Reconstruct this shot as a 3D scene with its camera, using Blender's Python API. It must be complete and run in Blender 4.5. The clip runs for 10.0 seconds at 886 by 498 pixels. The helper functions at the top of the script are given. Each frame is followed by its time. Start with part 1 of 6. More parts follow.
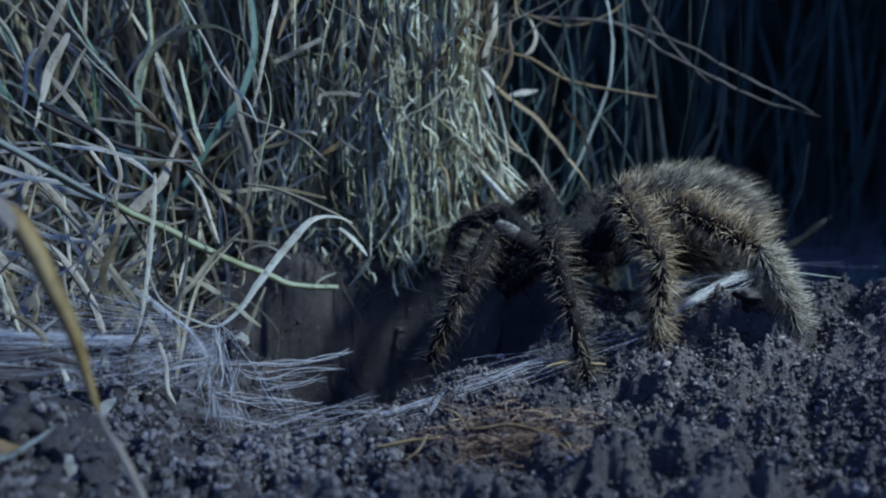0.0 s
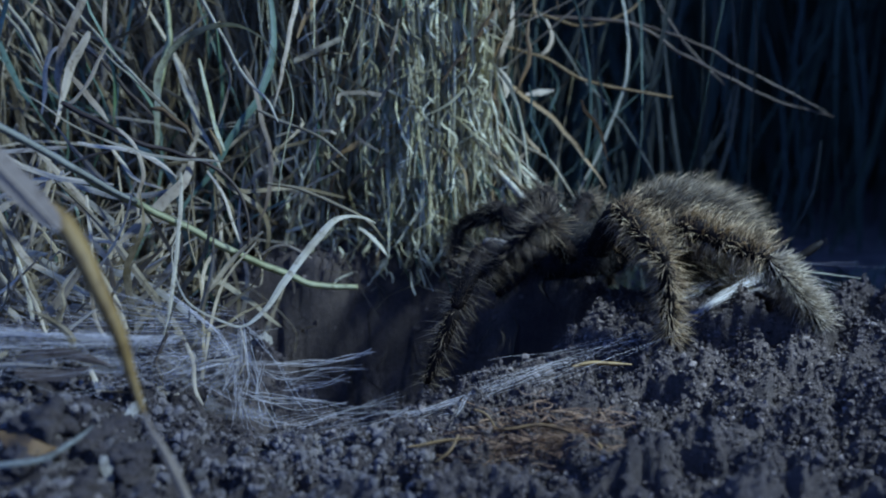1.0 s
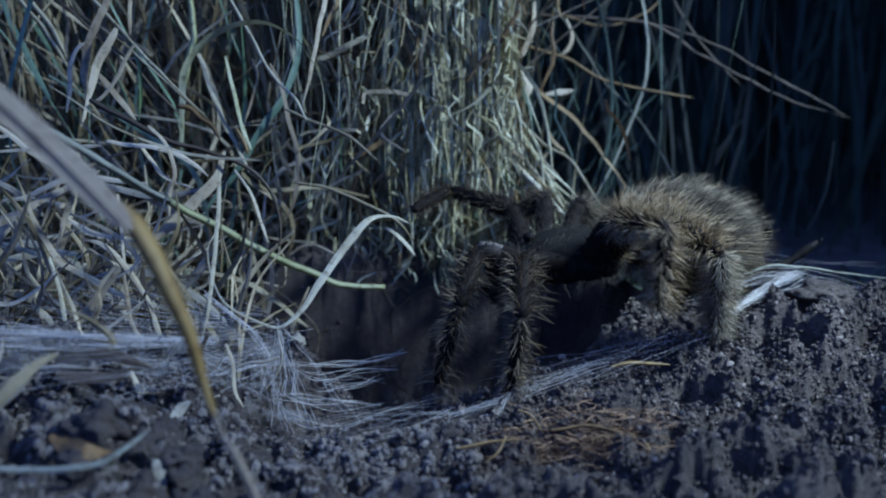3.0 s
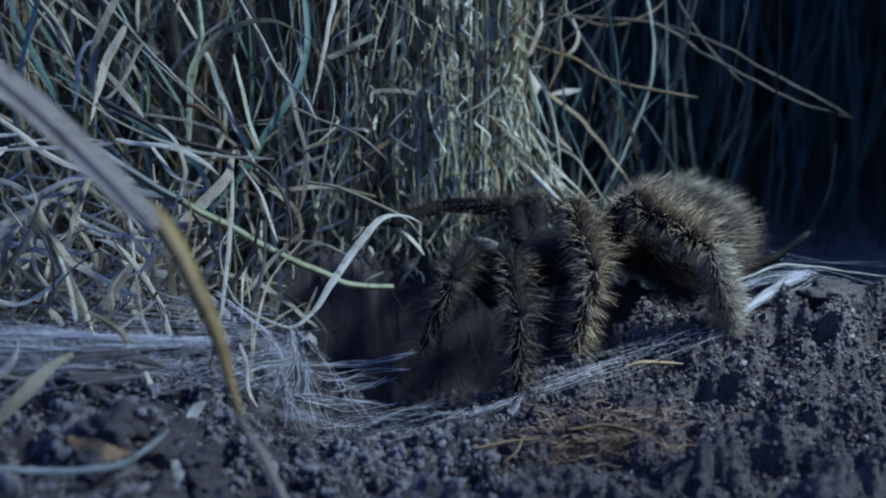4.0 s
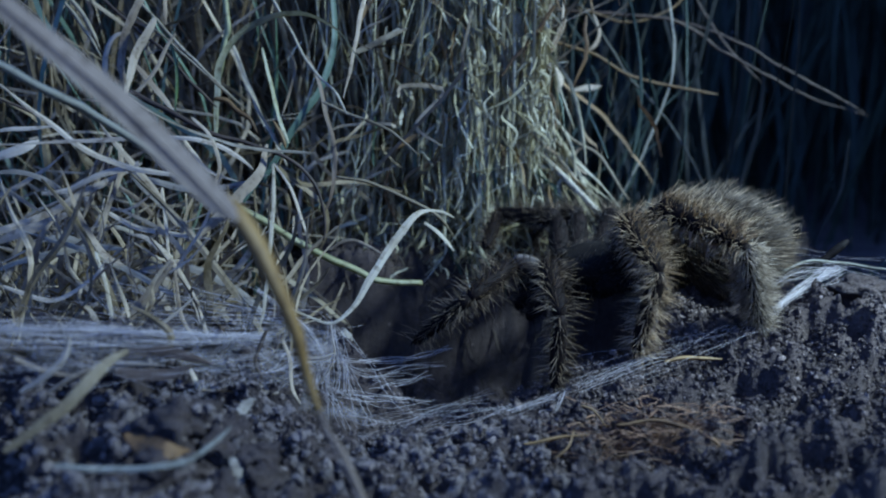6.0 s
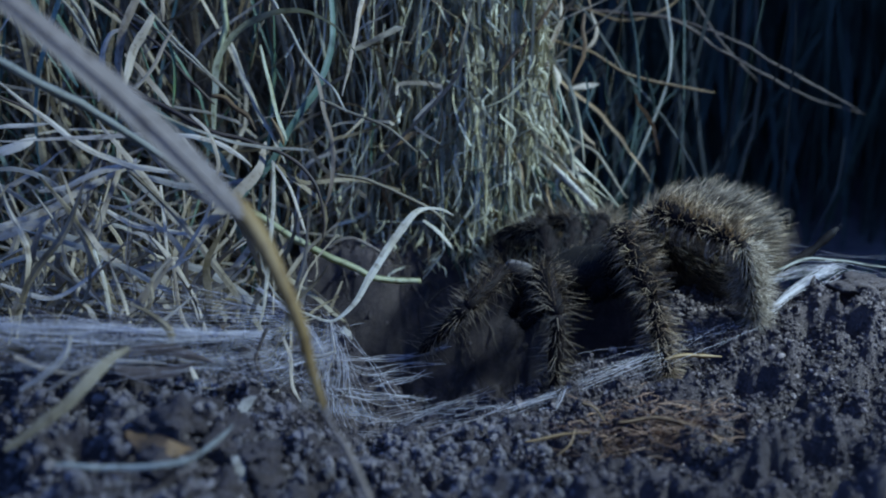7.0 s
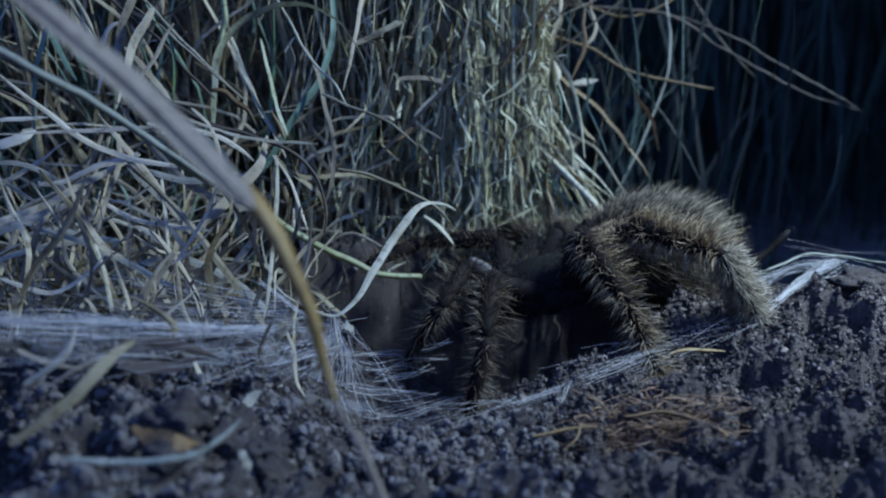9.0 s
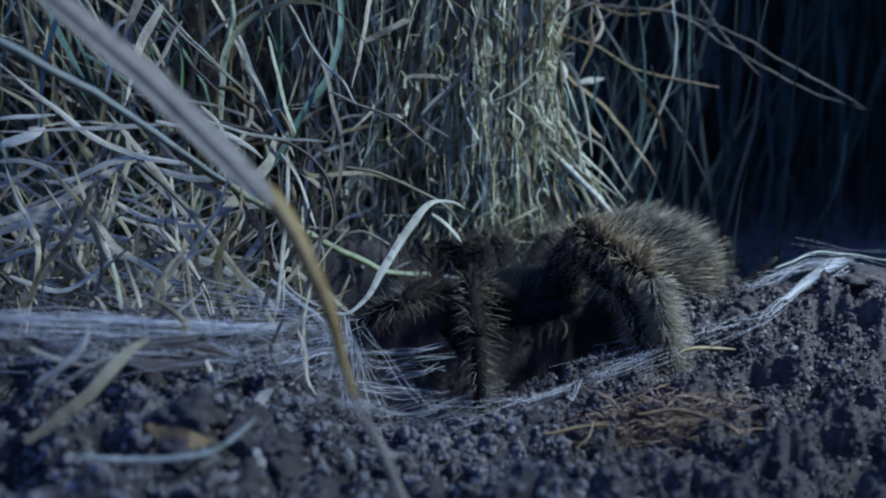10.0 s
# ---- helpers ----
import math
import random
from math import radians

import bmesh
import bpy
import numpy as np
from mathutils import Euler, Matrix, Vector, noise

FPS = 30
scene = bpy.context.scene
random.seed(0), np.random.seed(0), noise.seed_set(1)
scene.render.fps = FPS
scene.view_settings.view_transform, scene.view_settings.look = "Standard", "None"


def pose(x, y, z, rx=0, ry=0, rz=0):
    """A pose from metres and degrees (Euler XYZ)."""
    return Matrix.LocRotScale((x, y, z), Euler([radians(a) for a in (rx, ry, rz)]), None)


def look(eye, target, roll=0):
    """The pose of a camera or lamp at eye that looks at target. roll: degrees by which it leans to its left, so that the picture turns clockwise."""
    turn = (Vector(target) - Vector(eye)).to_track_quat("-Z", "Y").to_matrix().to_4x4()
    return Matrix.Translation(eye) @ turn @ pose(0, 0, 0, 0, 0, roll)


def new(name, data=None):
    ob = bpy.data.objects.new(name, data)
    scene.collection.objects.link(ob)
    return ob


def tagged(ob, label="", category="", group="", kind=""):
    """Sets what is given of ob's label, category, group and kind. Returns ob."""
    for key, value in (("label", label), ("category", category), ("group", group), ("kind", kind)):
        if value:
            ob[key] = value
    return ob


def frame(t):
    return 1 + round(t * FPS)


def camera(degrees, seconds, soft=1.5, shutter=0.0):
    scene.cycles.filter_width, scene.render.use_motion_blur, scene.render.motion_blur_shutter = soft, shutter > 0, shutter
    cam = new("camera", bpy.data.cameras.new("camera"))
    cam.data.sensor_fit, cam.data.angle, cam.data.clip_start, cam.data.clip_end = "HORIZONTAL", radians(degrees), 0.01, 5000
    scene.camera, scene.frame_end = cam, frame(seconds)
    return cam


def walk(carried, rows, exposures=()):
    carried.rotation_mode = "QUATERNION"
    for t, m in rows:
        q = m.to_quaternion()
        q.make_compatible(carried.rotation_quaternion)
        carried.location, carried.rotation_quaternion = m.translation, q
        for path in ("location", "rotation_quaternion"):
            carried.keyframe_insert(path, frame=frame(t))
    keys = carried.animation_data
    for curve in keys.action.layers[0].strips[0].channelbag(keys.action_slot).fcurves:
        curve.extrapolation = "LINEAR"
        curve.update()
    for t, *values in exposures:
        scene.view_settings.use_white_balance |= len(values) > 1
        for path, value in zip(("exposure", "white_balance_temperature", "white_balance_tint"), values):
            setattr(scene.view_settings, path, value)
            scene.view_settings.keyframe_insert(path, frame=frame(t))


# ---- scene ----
cam = camera(53.6, 10.0, soft=2.0, shutter=0.5)
cam.data.dof.use_dof = True
cam.data.dof.focus_distance = 0.206
cam.data.dof.aperture_fstop = 13.0
METRES, EYE, TILT, LEAN, TURN = 0.05, 0.07, -12.0, 0.0, 0.0
ROWS = [
    (0.0, 0.0, 0.0, 0.0, 0.0, 0.0, -0.0),
    (0.5, -0.0802, 0.0017, 0.0028, -0.28, -0.04, -0.05),
    (1.0, -0.1553, 0.0043, 0.0058, -0.55, -0.08, -0.06),
    (1.5, -0.2397, 0.0074, 0.0099, -0.85, -0.14, -0.09),
    (2.0, -0.3588, 0.0151, 0.0127, -1.27, -0.17, -0.11),
    (2.5, -0.4003, 0.0214, 0.0137, -1.66, -0.19, -0.12),
    (4.0, -0.5385, 0.0483, 0.0036, -2.77, -0.1, -0.09),
    (4.5, -0.6307, 0.0595, 0.0015, -3.17, -0.13, -0.12),
    (5.0, -0.7258, 0.0727, -0.0016, -3.6, -0.16, -0.14),
    (5.5, -0.7839, 0.0832, -0.0057, -3.97, -0.19, -0.14),
    (7.0, -0.8589, 0.103, -0.0174, -4.88, -0.25, -0.13),
    (7.5, -0.8707, 0.1083, -0.0238, -5.08, -0.25, -0.13),
    (8.0, -0.8921, 0.1147, -0.0296, -5.29, -0.25, -0.13),
    (8.5, -0.9024, 0.1186, -0.0332, -5.45, -0.27, -0.13),
    (9.0, -0.9218, 0.1248, -0.0394, -5.6, -0.29, -0.14),
    (9.5, -0.9674, 0.1344, -0.0458, -5.75, -0.28, -0.14),
    (10.0, -0.9792, 0.1369, -0.0485, -5.8, -0.29, -0.14),
]
walk(cam, [(t, pose(0, 0, EYE, TILT, LEAN, TURN) @ pose(METRES * x, METRES * y, METRES * z, 90 + pitch, roll, yaw)) for t, x, y, z, yaw, pitch, roll in ROWS], exposures=[(0.0, 0.0), (10.0, 0.0)])

# ---------------------------------------------------------------- night sky, the key lamp of the night shoot and an added fill spot
world = bpy.data.worlds.new("night")
scene.world = world
world.use_nodes = True
world.node_tree.nodes["Background"].inputs[0].default_value = (0.064, 0.160, 0.600, 1)
world.node_tree.nodes["Background"].inputs[1].default_value = 2.05

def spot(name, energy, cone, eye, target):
    """A cool spot lamp outside the picture."""
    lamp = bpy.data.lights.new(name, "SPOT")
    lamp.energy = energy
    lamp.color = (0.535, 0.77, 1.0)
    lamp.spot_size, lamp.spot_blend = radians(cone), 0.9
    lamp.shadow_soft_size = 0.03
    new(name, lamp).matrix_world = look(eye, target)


spot("key_lamp", 28, 46, (0.42, 0.075, 0.38), (-0.030, 0.21, 0.036))
# no source of its own: added to brighten the spider's legs and hair
spot("top_fill", 20, 17, (0.31, 0.15, 0.42), (0.055, 0.205, 0.02))


# ---------------------------------------------------------------- materials
def material(name, build, rough=0.7, **sockets):
    m = bpy.data.materials.new(name)
    m.use_nodes = True
    nt = m.node_tree
    bsdf = nt.nodes["Principled BSDF"]
    bsdf.inputs["Roughness"].default_value = rough
    for key, value in sockets.items():
        bsdf.inputs[key.replace("_", " ")].default_value = value
    build(nt, bsdf)
    return m


def ramp(nt, fac, stops):
    node = nt.nodes.new("ShaderNodeValToRGB")
    els = node.color_ramp.elements
    while len(els) < len(stops):
        els.new(0.5)
    for e, (p, c) in zip(els, stops):
        e.position, e.color = p, (*c, 1)
    nt.links.new(fac, node.inputs[0])
    return node.outputs[0]


def noise_tex(nt, scale, detail=4, rough=0.6, stretch=None):
    co = nt.nodes.new("ShaderNodeTexCoord").outputs["Object"]
    if stretch:
        mp = nt.nodes.new("ShaderNodeMapping")
        mp.inputs["Scale"].default_value = stretch
        nt.links.new(co, mp.inputs[0])
        co = mp.outputs[0]
    n = nt.nodes.new("ShaderNodeTexNoise")
    n.inputs["Scale"].default_value, n.inputs["Detail"].default_value, n.inputs["Roughness"].default_value = scale, detail, rough
    nt.links.new(co, n.inputs["Vector"])
    return n.outputs["Fac"]


def mix(nt, a, b, fac, mode="MIX"):
    node = nt.nodes.new("ShaderNodeMix")
    node.data_type, node.blend_type = "RGBA", mode
    for sock, v in ((node.inputs[0], fac), (node.inputs[6], a), (node.inputs[7], b)):
        if hasattr(v, "links"):
            nt.links.new(v, sock)
        elif isinstance(v, tuple):
            sock.default_value = (*v, 1)
        else:
            sock.default_value = v
    return node.outputs[2]


def bump(nt, bsdf, height, strength, distance):
    b = nt.nodes.new("ShaderNodeBump")
    b.inputs["Strength"].default_value, b.inputs["Distance"].default_value = strength, distance
    nt.links.new(height, b.inputs["Height"])
    nt.links.new(b.outputs[0], bsdf.inputs["Normal"])


def soil_nodes(nt, bsdf):
    a = ramp(nt, noise_tex(nt, 55, 5), [(0.3, (0.052, 0.035, 0.028)), (0.5, (0.105, 0.074, 0.058)), (0.72, (0.19, 0.14, 0.112))])
    b = ramp(nt, noise_tex(nt, 1100, 4, 0.7), [(0.3, (0.4, 0.39, 0.38)), (0.7, (1, 1, 1))])
    nt.links.new(mix(nt, a, b, 0.8, "MULTIPLY"), bsdf.inputs["Base Color"])
    bump(nt, bsdf, noise_tex(nt, 1500, 6, 0.75), 1.0, 0.0016)


def crumb_nodes(nt, bsdf, lift=1.0):
    g = nt.nodes.new("ShaderNodeNewGeometry").outputs["Random Per Island"]
    a = ramp(nt, g, [(0.0, (0.060, 0.042, 0.033)), (0.6, (0.105, 0.075, 0.060)), (0.85, (0.17, 0.125, 0.10)), (1.0, (0.34, 0.265, 0.215))])
    b = ramp(nt, noise_tex(nt, 1800, 4, 0.7), [(0.3, (0.45, 0.44, 0.43)), (0.7, (1, 1, 1))])
    col = mix(nt, mix(nt, a, b, 0.8, "MULTIPLY"), (0.36, 0.30, 0.25), 0.38 if lift > 1 else 0.0)
    nt.links.new(col, bsdf.inputs["Base Color"])
    bump(nt, bsdf, noise_tex(nt, 3000, 5, 0.75), 1.0, 0.0007)


def grass_nodes(dark, mid, pale, per_island=False):
    def build(nt, bsdf):
        if per_island:
            r = nt.nodes.new("ShaderNodeNewGeometry").outputs["Random Per Island"]
        else:
            r = nt.nodes.new("ShaderNodeObjectInfo").outputs["Random"]
        n = noise_tex(nt, 90, 4)
        add = nt.nodes.new("ShaderNodeMath")
        add.operation = "MULTIPLY_ADD"
        nt.links.new(r, add.inputs[0])
        add.inputs[1].default_value = 0.55
        nt.links.new(n, add.inputs[2])
        sub = nt.nodes.new("ShaderNodeMath")
        sub.operation = "SUBTRACT"
        nt.links.new(add.outputs[0], sub.inputs[0])
        sub.inputs[1].default_value = 0.28
        col = ramp(nt, sub.outputs[0], [(0.2, dark), (0.5, mid), (0.85, pale)])
        spots = ramp(nt, noise_tex(nt, 500, 3), [(0.30, (0.35, 0.28, 0.2)), (0.46, (1, 1, 1))])
        nt.links.new(mix(nt, col, spots, 0.7, "MULTIPLY"), bsdf.inputs["Base Color"])
        bump(nt, bsdf, noise_tex(nt, 700, 3, 0.6), 0.35, 0.0003)
        thin = nt.nodes.new("ShaderNodeBsdfTranslucent")
        both = nt.nodes.new("ShaderNodeMixShader")
        both.inputs[0].default_value = 0.38
        nt.links.new(bsdf.inputs["Base Color"].links[0].from_socket, thin.inputs[0])
        nt.links.new(bsdf.outputs[0], both.inputs[1])
        nt.links.new(thin.outputs[0], both.inputs[2])
        nt.links.new(both.outputs[0], nt.nodes["Material Output"].inputs[0])
    return build


PALE_LEAF = material("pale_dry_leaf", grass_nodes((0.26, 0.19, 0.115), (0.49, 0.39, 0.26), (0.68, 0.57, 0.40)), 0.75)
DRY_STRAW = material("dry_straw", grass_nodes((0.22, 0.165, 0.085), (0.43, 0.355, 0.225), (0.60, 0.53, 0.38)), 0.7)
# darkened copy of dry_straw; weak light on the straws further back is in the colour
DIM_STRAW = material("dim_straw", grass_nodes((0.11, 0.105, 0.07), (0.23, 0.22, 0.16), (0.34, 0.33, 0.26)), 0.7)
GOLD_SHEATH = material("golden_sheath", grass_nodes((0.13, 0.058, 0.010), (0.25, 0.135, 0.028), (0.34, 0.21, 0.065)), 0.6)
BROWN_STRAW = material("brown_straw", grass_nodes((0.07, 0.045, 0.025), (0.15, 0.10, 0.06), (0.27, 0.20, 0.13)), 0.6)
ORANGE_STRAW = material("rust_straw", grass_nodes((0.14, 0.075, 0.025), (0.30, 0.18, 0.065), (0.42, 0.29, 0.13)), 0.55)
NEAR_LEAF = material("grey_leaf", grass_nodes((0.22, 0.162, 0.11), (0.30, 0.226, 0.155), (0.37, 0.285, 0.20)), 0.6)
GREEN_STEM = material("yellow_green_stem", grass_nodes((0.22, 0.215, 0.085), (0.38, 0.365, 0.18), (0.56, 0.53, 0.36)), 0.55)
GREEN_LEAF = material("green_leaf", grass_nodes((0.05, 0.10, 0.03), (0.12, 0.19, 0.06), (0.30, 0.34, 0.18)), 0.45)
TEAL_LEAF = material("dull_green_leaf", grass_nodes((0.045, 0.085, 0.055), (0.095, 0.155, 0.105), (0.20, 0.26, 0.20)), 0.55)
# paler and browner tuft straw: part of the tuft's light and shade as colour
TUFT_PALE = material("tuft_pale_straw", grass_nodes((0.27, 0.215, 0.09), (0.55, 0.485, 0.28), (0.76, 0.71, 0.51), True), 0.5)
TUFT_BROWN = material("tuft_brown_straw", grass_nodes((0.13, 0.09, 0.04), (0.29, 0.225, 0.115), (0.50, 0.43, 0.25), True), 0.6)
ORANGE_MASS = material("rust_fibres", grass_nodes((0.14, 0.075, 0.025), (0.28, 0.17, 0.07), (0.40, 0.28, 0.14), True), 0.6)
ROOT_FIBRE = material("rust_root_fibres", grass_nodes((0.15, 0.075, 0.035), (0.28, 0.15, 0.075), (0.40, 0.25, 0.14), True), 0.7)
# root brown lowered so that the burrow's shade shows in the colour
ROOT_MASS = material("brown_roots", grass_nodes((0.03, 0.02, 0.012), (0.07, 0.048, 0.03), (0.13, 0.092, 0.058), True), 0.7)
TANGLE = material("tangled_grass", grass_nodes((0.17, 0.12, 0.05), (0.41, 0.315, 0.185), (0.66, 0.545, 0.37), True), 0.75)
THATCH = material("brown_thatch", grass_nodes((0.13, 0.085, 0.035), (0.27, 0.20, 0.105), (0.42, 0.34, 0.20), True), 0.75)
DEAD_LEAF = material("dead_leaf", grass_nodes((0.09, 0.045, 0.014), (0.17, 0.088, 0.028), (0.25, 0.14, 0.055)), 0.7)
GREEN_MASS = material("living_grass", grass_nodes((0.06, 0.11, 0.06), (0.15, 0.23, 0.14), (0.32, 0.38, 0.28), True), 0.5)
DULL_GREEN = material("dull_green_grass", grass_nodes((0.04, 0.065, 0.045), (0.09, 0.13, 0.095), (0.19, 0.24, 0.18), True), 0.6)
# stems and back grass coloured dark, since little light falls behind tuft and ridge
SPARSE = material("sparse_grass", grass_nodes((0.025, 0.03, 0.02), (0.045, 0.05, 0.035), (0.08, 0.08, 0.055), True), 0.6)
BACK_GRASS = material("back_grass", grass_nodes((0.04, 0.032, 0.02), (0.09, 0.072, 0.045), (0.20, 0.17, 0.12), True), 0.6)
# near-black green: the unlit distance is painted into this grass
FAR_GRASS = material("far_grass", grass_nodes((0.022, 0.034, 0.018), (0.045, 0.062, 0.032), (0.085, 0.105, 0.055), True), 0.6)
SOIL = material("crumbly_soil", soil_nodes, 0.95)
CRUMB = material("soil_crumb", crumb_nodes, 0.95)
# paler crumb colour makes up for light missing on the near soil
PALE_CRUMB = material("pale_soil_crumb", lambda nt, bsdf: crumb_nodes(nt, bsdf, 2.0), 0.95)
HUSK = material("pale_husk", grass_nodes((0.17, 0.145, 0.11), (0.30, 0.26, 0.20), (0.44, 0.39, 0.31)), 0.9)
CLOD = material("soil_clod", soil_nodes, 0.95)


def silk_nodes(nt, bsdf):
    bsdf.inputs["Base Color"].default_value = (0.45, 0.395, 0.345, 1)
    nt.links.new(ramp(nt, noise_tex(nt, 300, 2), [(0.3, (0.25, 0.25, 0.25)), (0.7, (0.6, 0.6, 0.6))]), bsdf.inputs["Roughness"])


def film_nodes(nt, bsdf):
    bsdf.inputs["Base Color"].default_value = (0.45, 0.395, 0.345, 1)
    nt.links.new(ramp(nt, noise_tex(nt, 160, 6, 0.7, (0.35, 1.6, 1.6)), [(0.46, (0.0, 0.0, 0.0)), (0.80, (0.30, 0.30, 0.30))]), bsdf.inputs["Alpha"])


SILK = material("spider_silk", silk_nodes, 0.4, Specular_IOR_Level=0.8)
FILM = material("silk_film", film_nodes, 0.5)


def cuticle_nodes(nt, bsdf):
    nt.links.new(ramp(nt, noise_tex(nt, 260, 4), [(0.3, (0.004, 0.003, 0.0025)), (0.7, (0.011, 0.008, 0.006))]), bsdf.inputs["Base Color"])
    bump(nt, bsdf, noise_tex(nt, 1500, 3), 0.5, 0.0003)


def hair_nodes(dark, mid, pale, middle=0.5):
    def build(nt, bsdf):
        r = nt.nodes.new("ShaderNodeNewGeometry").outputs["Random Per Island"]
        col = ramp(nt, r, [(0.0, dark), (middle, mid), (1.0, pale)])
        nt.links.new(col, bsdf.inputs["Base Color"])
        thin = nt.nodes.new("ShaderNodeBsdfTranslucent")
        both = nt.nodes.new("ShaderNodeMixShader")
        both.inputs[0].default_value = 0.5
        nt.links.new(col, thin.inputs[0])
        nt.links.new(bsdf.outputs[0], both.inputs[1])
        nt.links.new(thin.outputs[0], both.inputs[2])
        nt.links.new(both.outputs[0], nt.nodes["Material Output"].inputs[0])
    return build


CUTICLE = material("dark_cuticle", cuticle_nodes, 0.7, Specular_IOR_Level=0.08)


def shield_nodes(nt, bsdf):
    nt.links.new(ramp(nt, noise_tex(nt, 180, 4), [(0.3, (0.005, 0.004, 0.003)), (0.7, (0.014, 0.011, 0.008))]), bsdf.inputs["Base Color"])
    bump(nt, bsdf, noise_tex(nt, 900, 3), 0.4, 0.0003)


SHIELD = material("head_shield", shield_nodes, 0.8, Specular_IOR_Level=0.08)
HAIR_GOLD = material("golden_hair", hair_nodes((0.07, 0.047, 0.023), (0.34, 0.232, 0.122), (0.74, 0.57, 0.36)), 0.5)
PALE_HAIR = material("pale_downy_hair", hair_nodes((0.13, 0.095, 0.055), (0.33, 0.26, 0.17), (0.66, 0.55, 0.40)), 0.5)
TAWNY_HAIR = material("tawny_hair", hair_nodes((0.030, 0.020, 0.010), (0.14, 0.096, 0.052), (0.46, 0.34, 0.205)), 0.5)
HAIR_GREY = material("grey_brown_hair", hair_nodes((0.018, 0.012, 0.006), (0.062, 0.042, 0.023), (0.23, 0.164, 0.094)), 0.5)
HAIR_DARK = material("dark_hair", hair_nodes((0.006, 0.005, 0.004), (0.018, 0.014, 0.010), (0.085, 0.065, 0.045)), 0.55)


def skin_nodes(nt, bsdf):
    nt.links.new(ramp(nt, noise_tex(nt, 420, 4), [(0.3, (0.005, 0.0035, 0.0025)), (0.7, (0.016, 0.010, 0.007))]), bsdf.inputs["Base Color"])
    bump(nt, bsdf, noise_tex(nt, 1700, 3), 0.5, 0.0003)


def knee_nodes(nt, bsdf):
    """Dark skin with two broad bald bands, pale, on either side of the ridge."""
    co = nt.nodes.new("ShaderNodeTexCoord").outputs["Object"]
    split = nt.nodes.new("ShaderNodeSeparateXYZ")
    nt.links.new(co, split.inputs[0])
    off = nt.nodes.new("ShaderNodeMath")
    off.operation = "ABSOLUTE"
    nt.links.new(split.outputs[1], off.inputs[0])
    big = nt.nodes.new("ShaderNodeMath")
    big.operation = "MULTIPLY"
    nt.links.new(off.outputs[0], big.inputs[0])
    big.inputs[1].default_value = 400
    skin = ramp(nt, noise_tex(nt, 420, 4), [(0.3, (0.014, 0.010, 0.007)), (0.7, (0.040, 0.027, 0.018))])
    band = ramp(nt, big.outputs[0], [(0.08, (0, 0, 0)), (0.16, (1, 1, 1)), (0.58, (1, 1, 1)), (0.68, (0, 0, 0))])
    nt.links.new(mix(nt, skin, (0.11, 0.09, 0.072), band), bsdf.inputs["Base Color"])


LEG_SKIN = material("brown_leg_skin", skin_nodes, 0.7, Specular_IOR_Level=0.08)
KNEE = material("banded_knee", knee_nodes, 0.6, Specular_IOR_Level=0.2)


# ---------------------------------------------------------------- mesh helpers
def mesh_object(name, verts, faces, mat, parent=None, label="", smooth_faces=True):
    me = bpy.data.meshes.new(name)
    me.from_pydata(verts, [], faces)
    me.update()
    if smooth_faces:
        me.polygons.foreach_set("use_smooth", [True] * len(me.polygons))
    me.materials.append(mat)
    ob = new(name, me)
    if parent:
        ob.parent = parent
    if label:
        ob["label"] = label
    return ob


def part(name, bm, mat, parent, label=""):
    me = bpy.data.meshes.new(name)
    bm.to_mesh(me)
    bm.free()
    me.polygons.foreach_set("use_smooth", [True] * len(me.polygons))
    me.materials.append(mat)
    ob = new(name, me)
    ob.parent = parent
    if label:
        ob["label"] = label
    return ob


def spline(points, n):
    """n places along a smooth line through the points."""
    p = [Vector(q) for q in points]
    p = [p[0] * 2 - p[1], *p, p[-1] * 2 - p[-2]]
    out = []
    for i in range(n):
        u = i / (n - 1) * (len(p) - 3)
        k = min(int(u), len(p) - 4)
        f = u - k
        a, b, c, d = p[k:k + 4]
        out.append(0.5 * (2 * b + (c - a) * f + (2 * a - 5 * b + 4 * c - d) * f * f + (3 * b - a - 3 * c + d) * f ** 3))
    return out


def ribbon(line, widths, thick, twist, verts, faces, turn=0.0):
    """A folded leaf of four edges along the line, added to verts and faces."""
    n = len(line)
    start = len(verts)
    side = None
    for i, c in enumerate(line):
        along = (line[min(i + 1, n - 1)] - line[max(i - 1, 0)]).normalized()
        if side is None:
            ref = Vector((0.95, -1, 0.75))
            side = along.cross(ref).normalized()
            side = Matrix.Rotation(turn, 3, along) @ side
        side = (side - along * side.dot(along)).normalized()
        s = Matrix.Rotation(twist * i / n, 3, along) @ side
        up = s.cross(along)
        w = widths[i] / 2
        t = min(thick, w * 0.8)
        verts.extend((c + s * w, c + up * t + s * w * 0.05, c - s * w, c - up * t * 0.15 - s * w * 0.05))
    for i in range(n - 1):
        a = start + 4 * i
        for k in range(4):
            faces.append((a + k, a + (k + 1) % 4, a + 4 + (k + 1) % 4, a + 4 + k))
    faces.append((start + 3, start + 2, start + 1, start))
    e = start + 4 * (n - 1)
    faces.append((e, e + 1, e + 2, e + 3))


def width_at(stops, u):
    k = min(int(u * (len(stops) - 1)), len(stops) - 2)
    f = u * (len(stops) - 1) - k
    return stops[k] * (1 - f) + stops[k + 1] * f


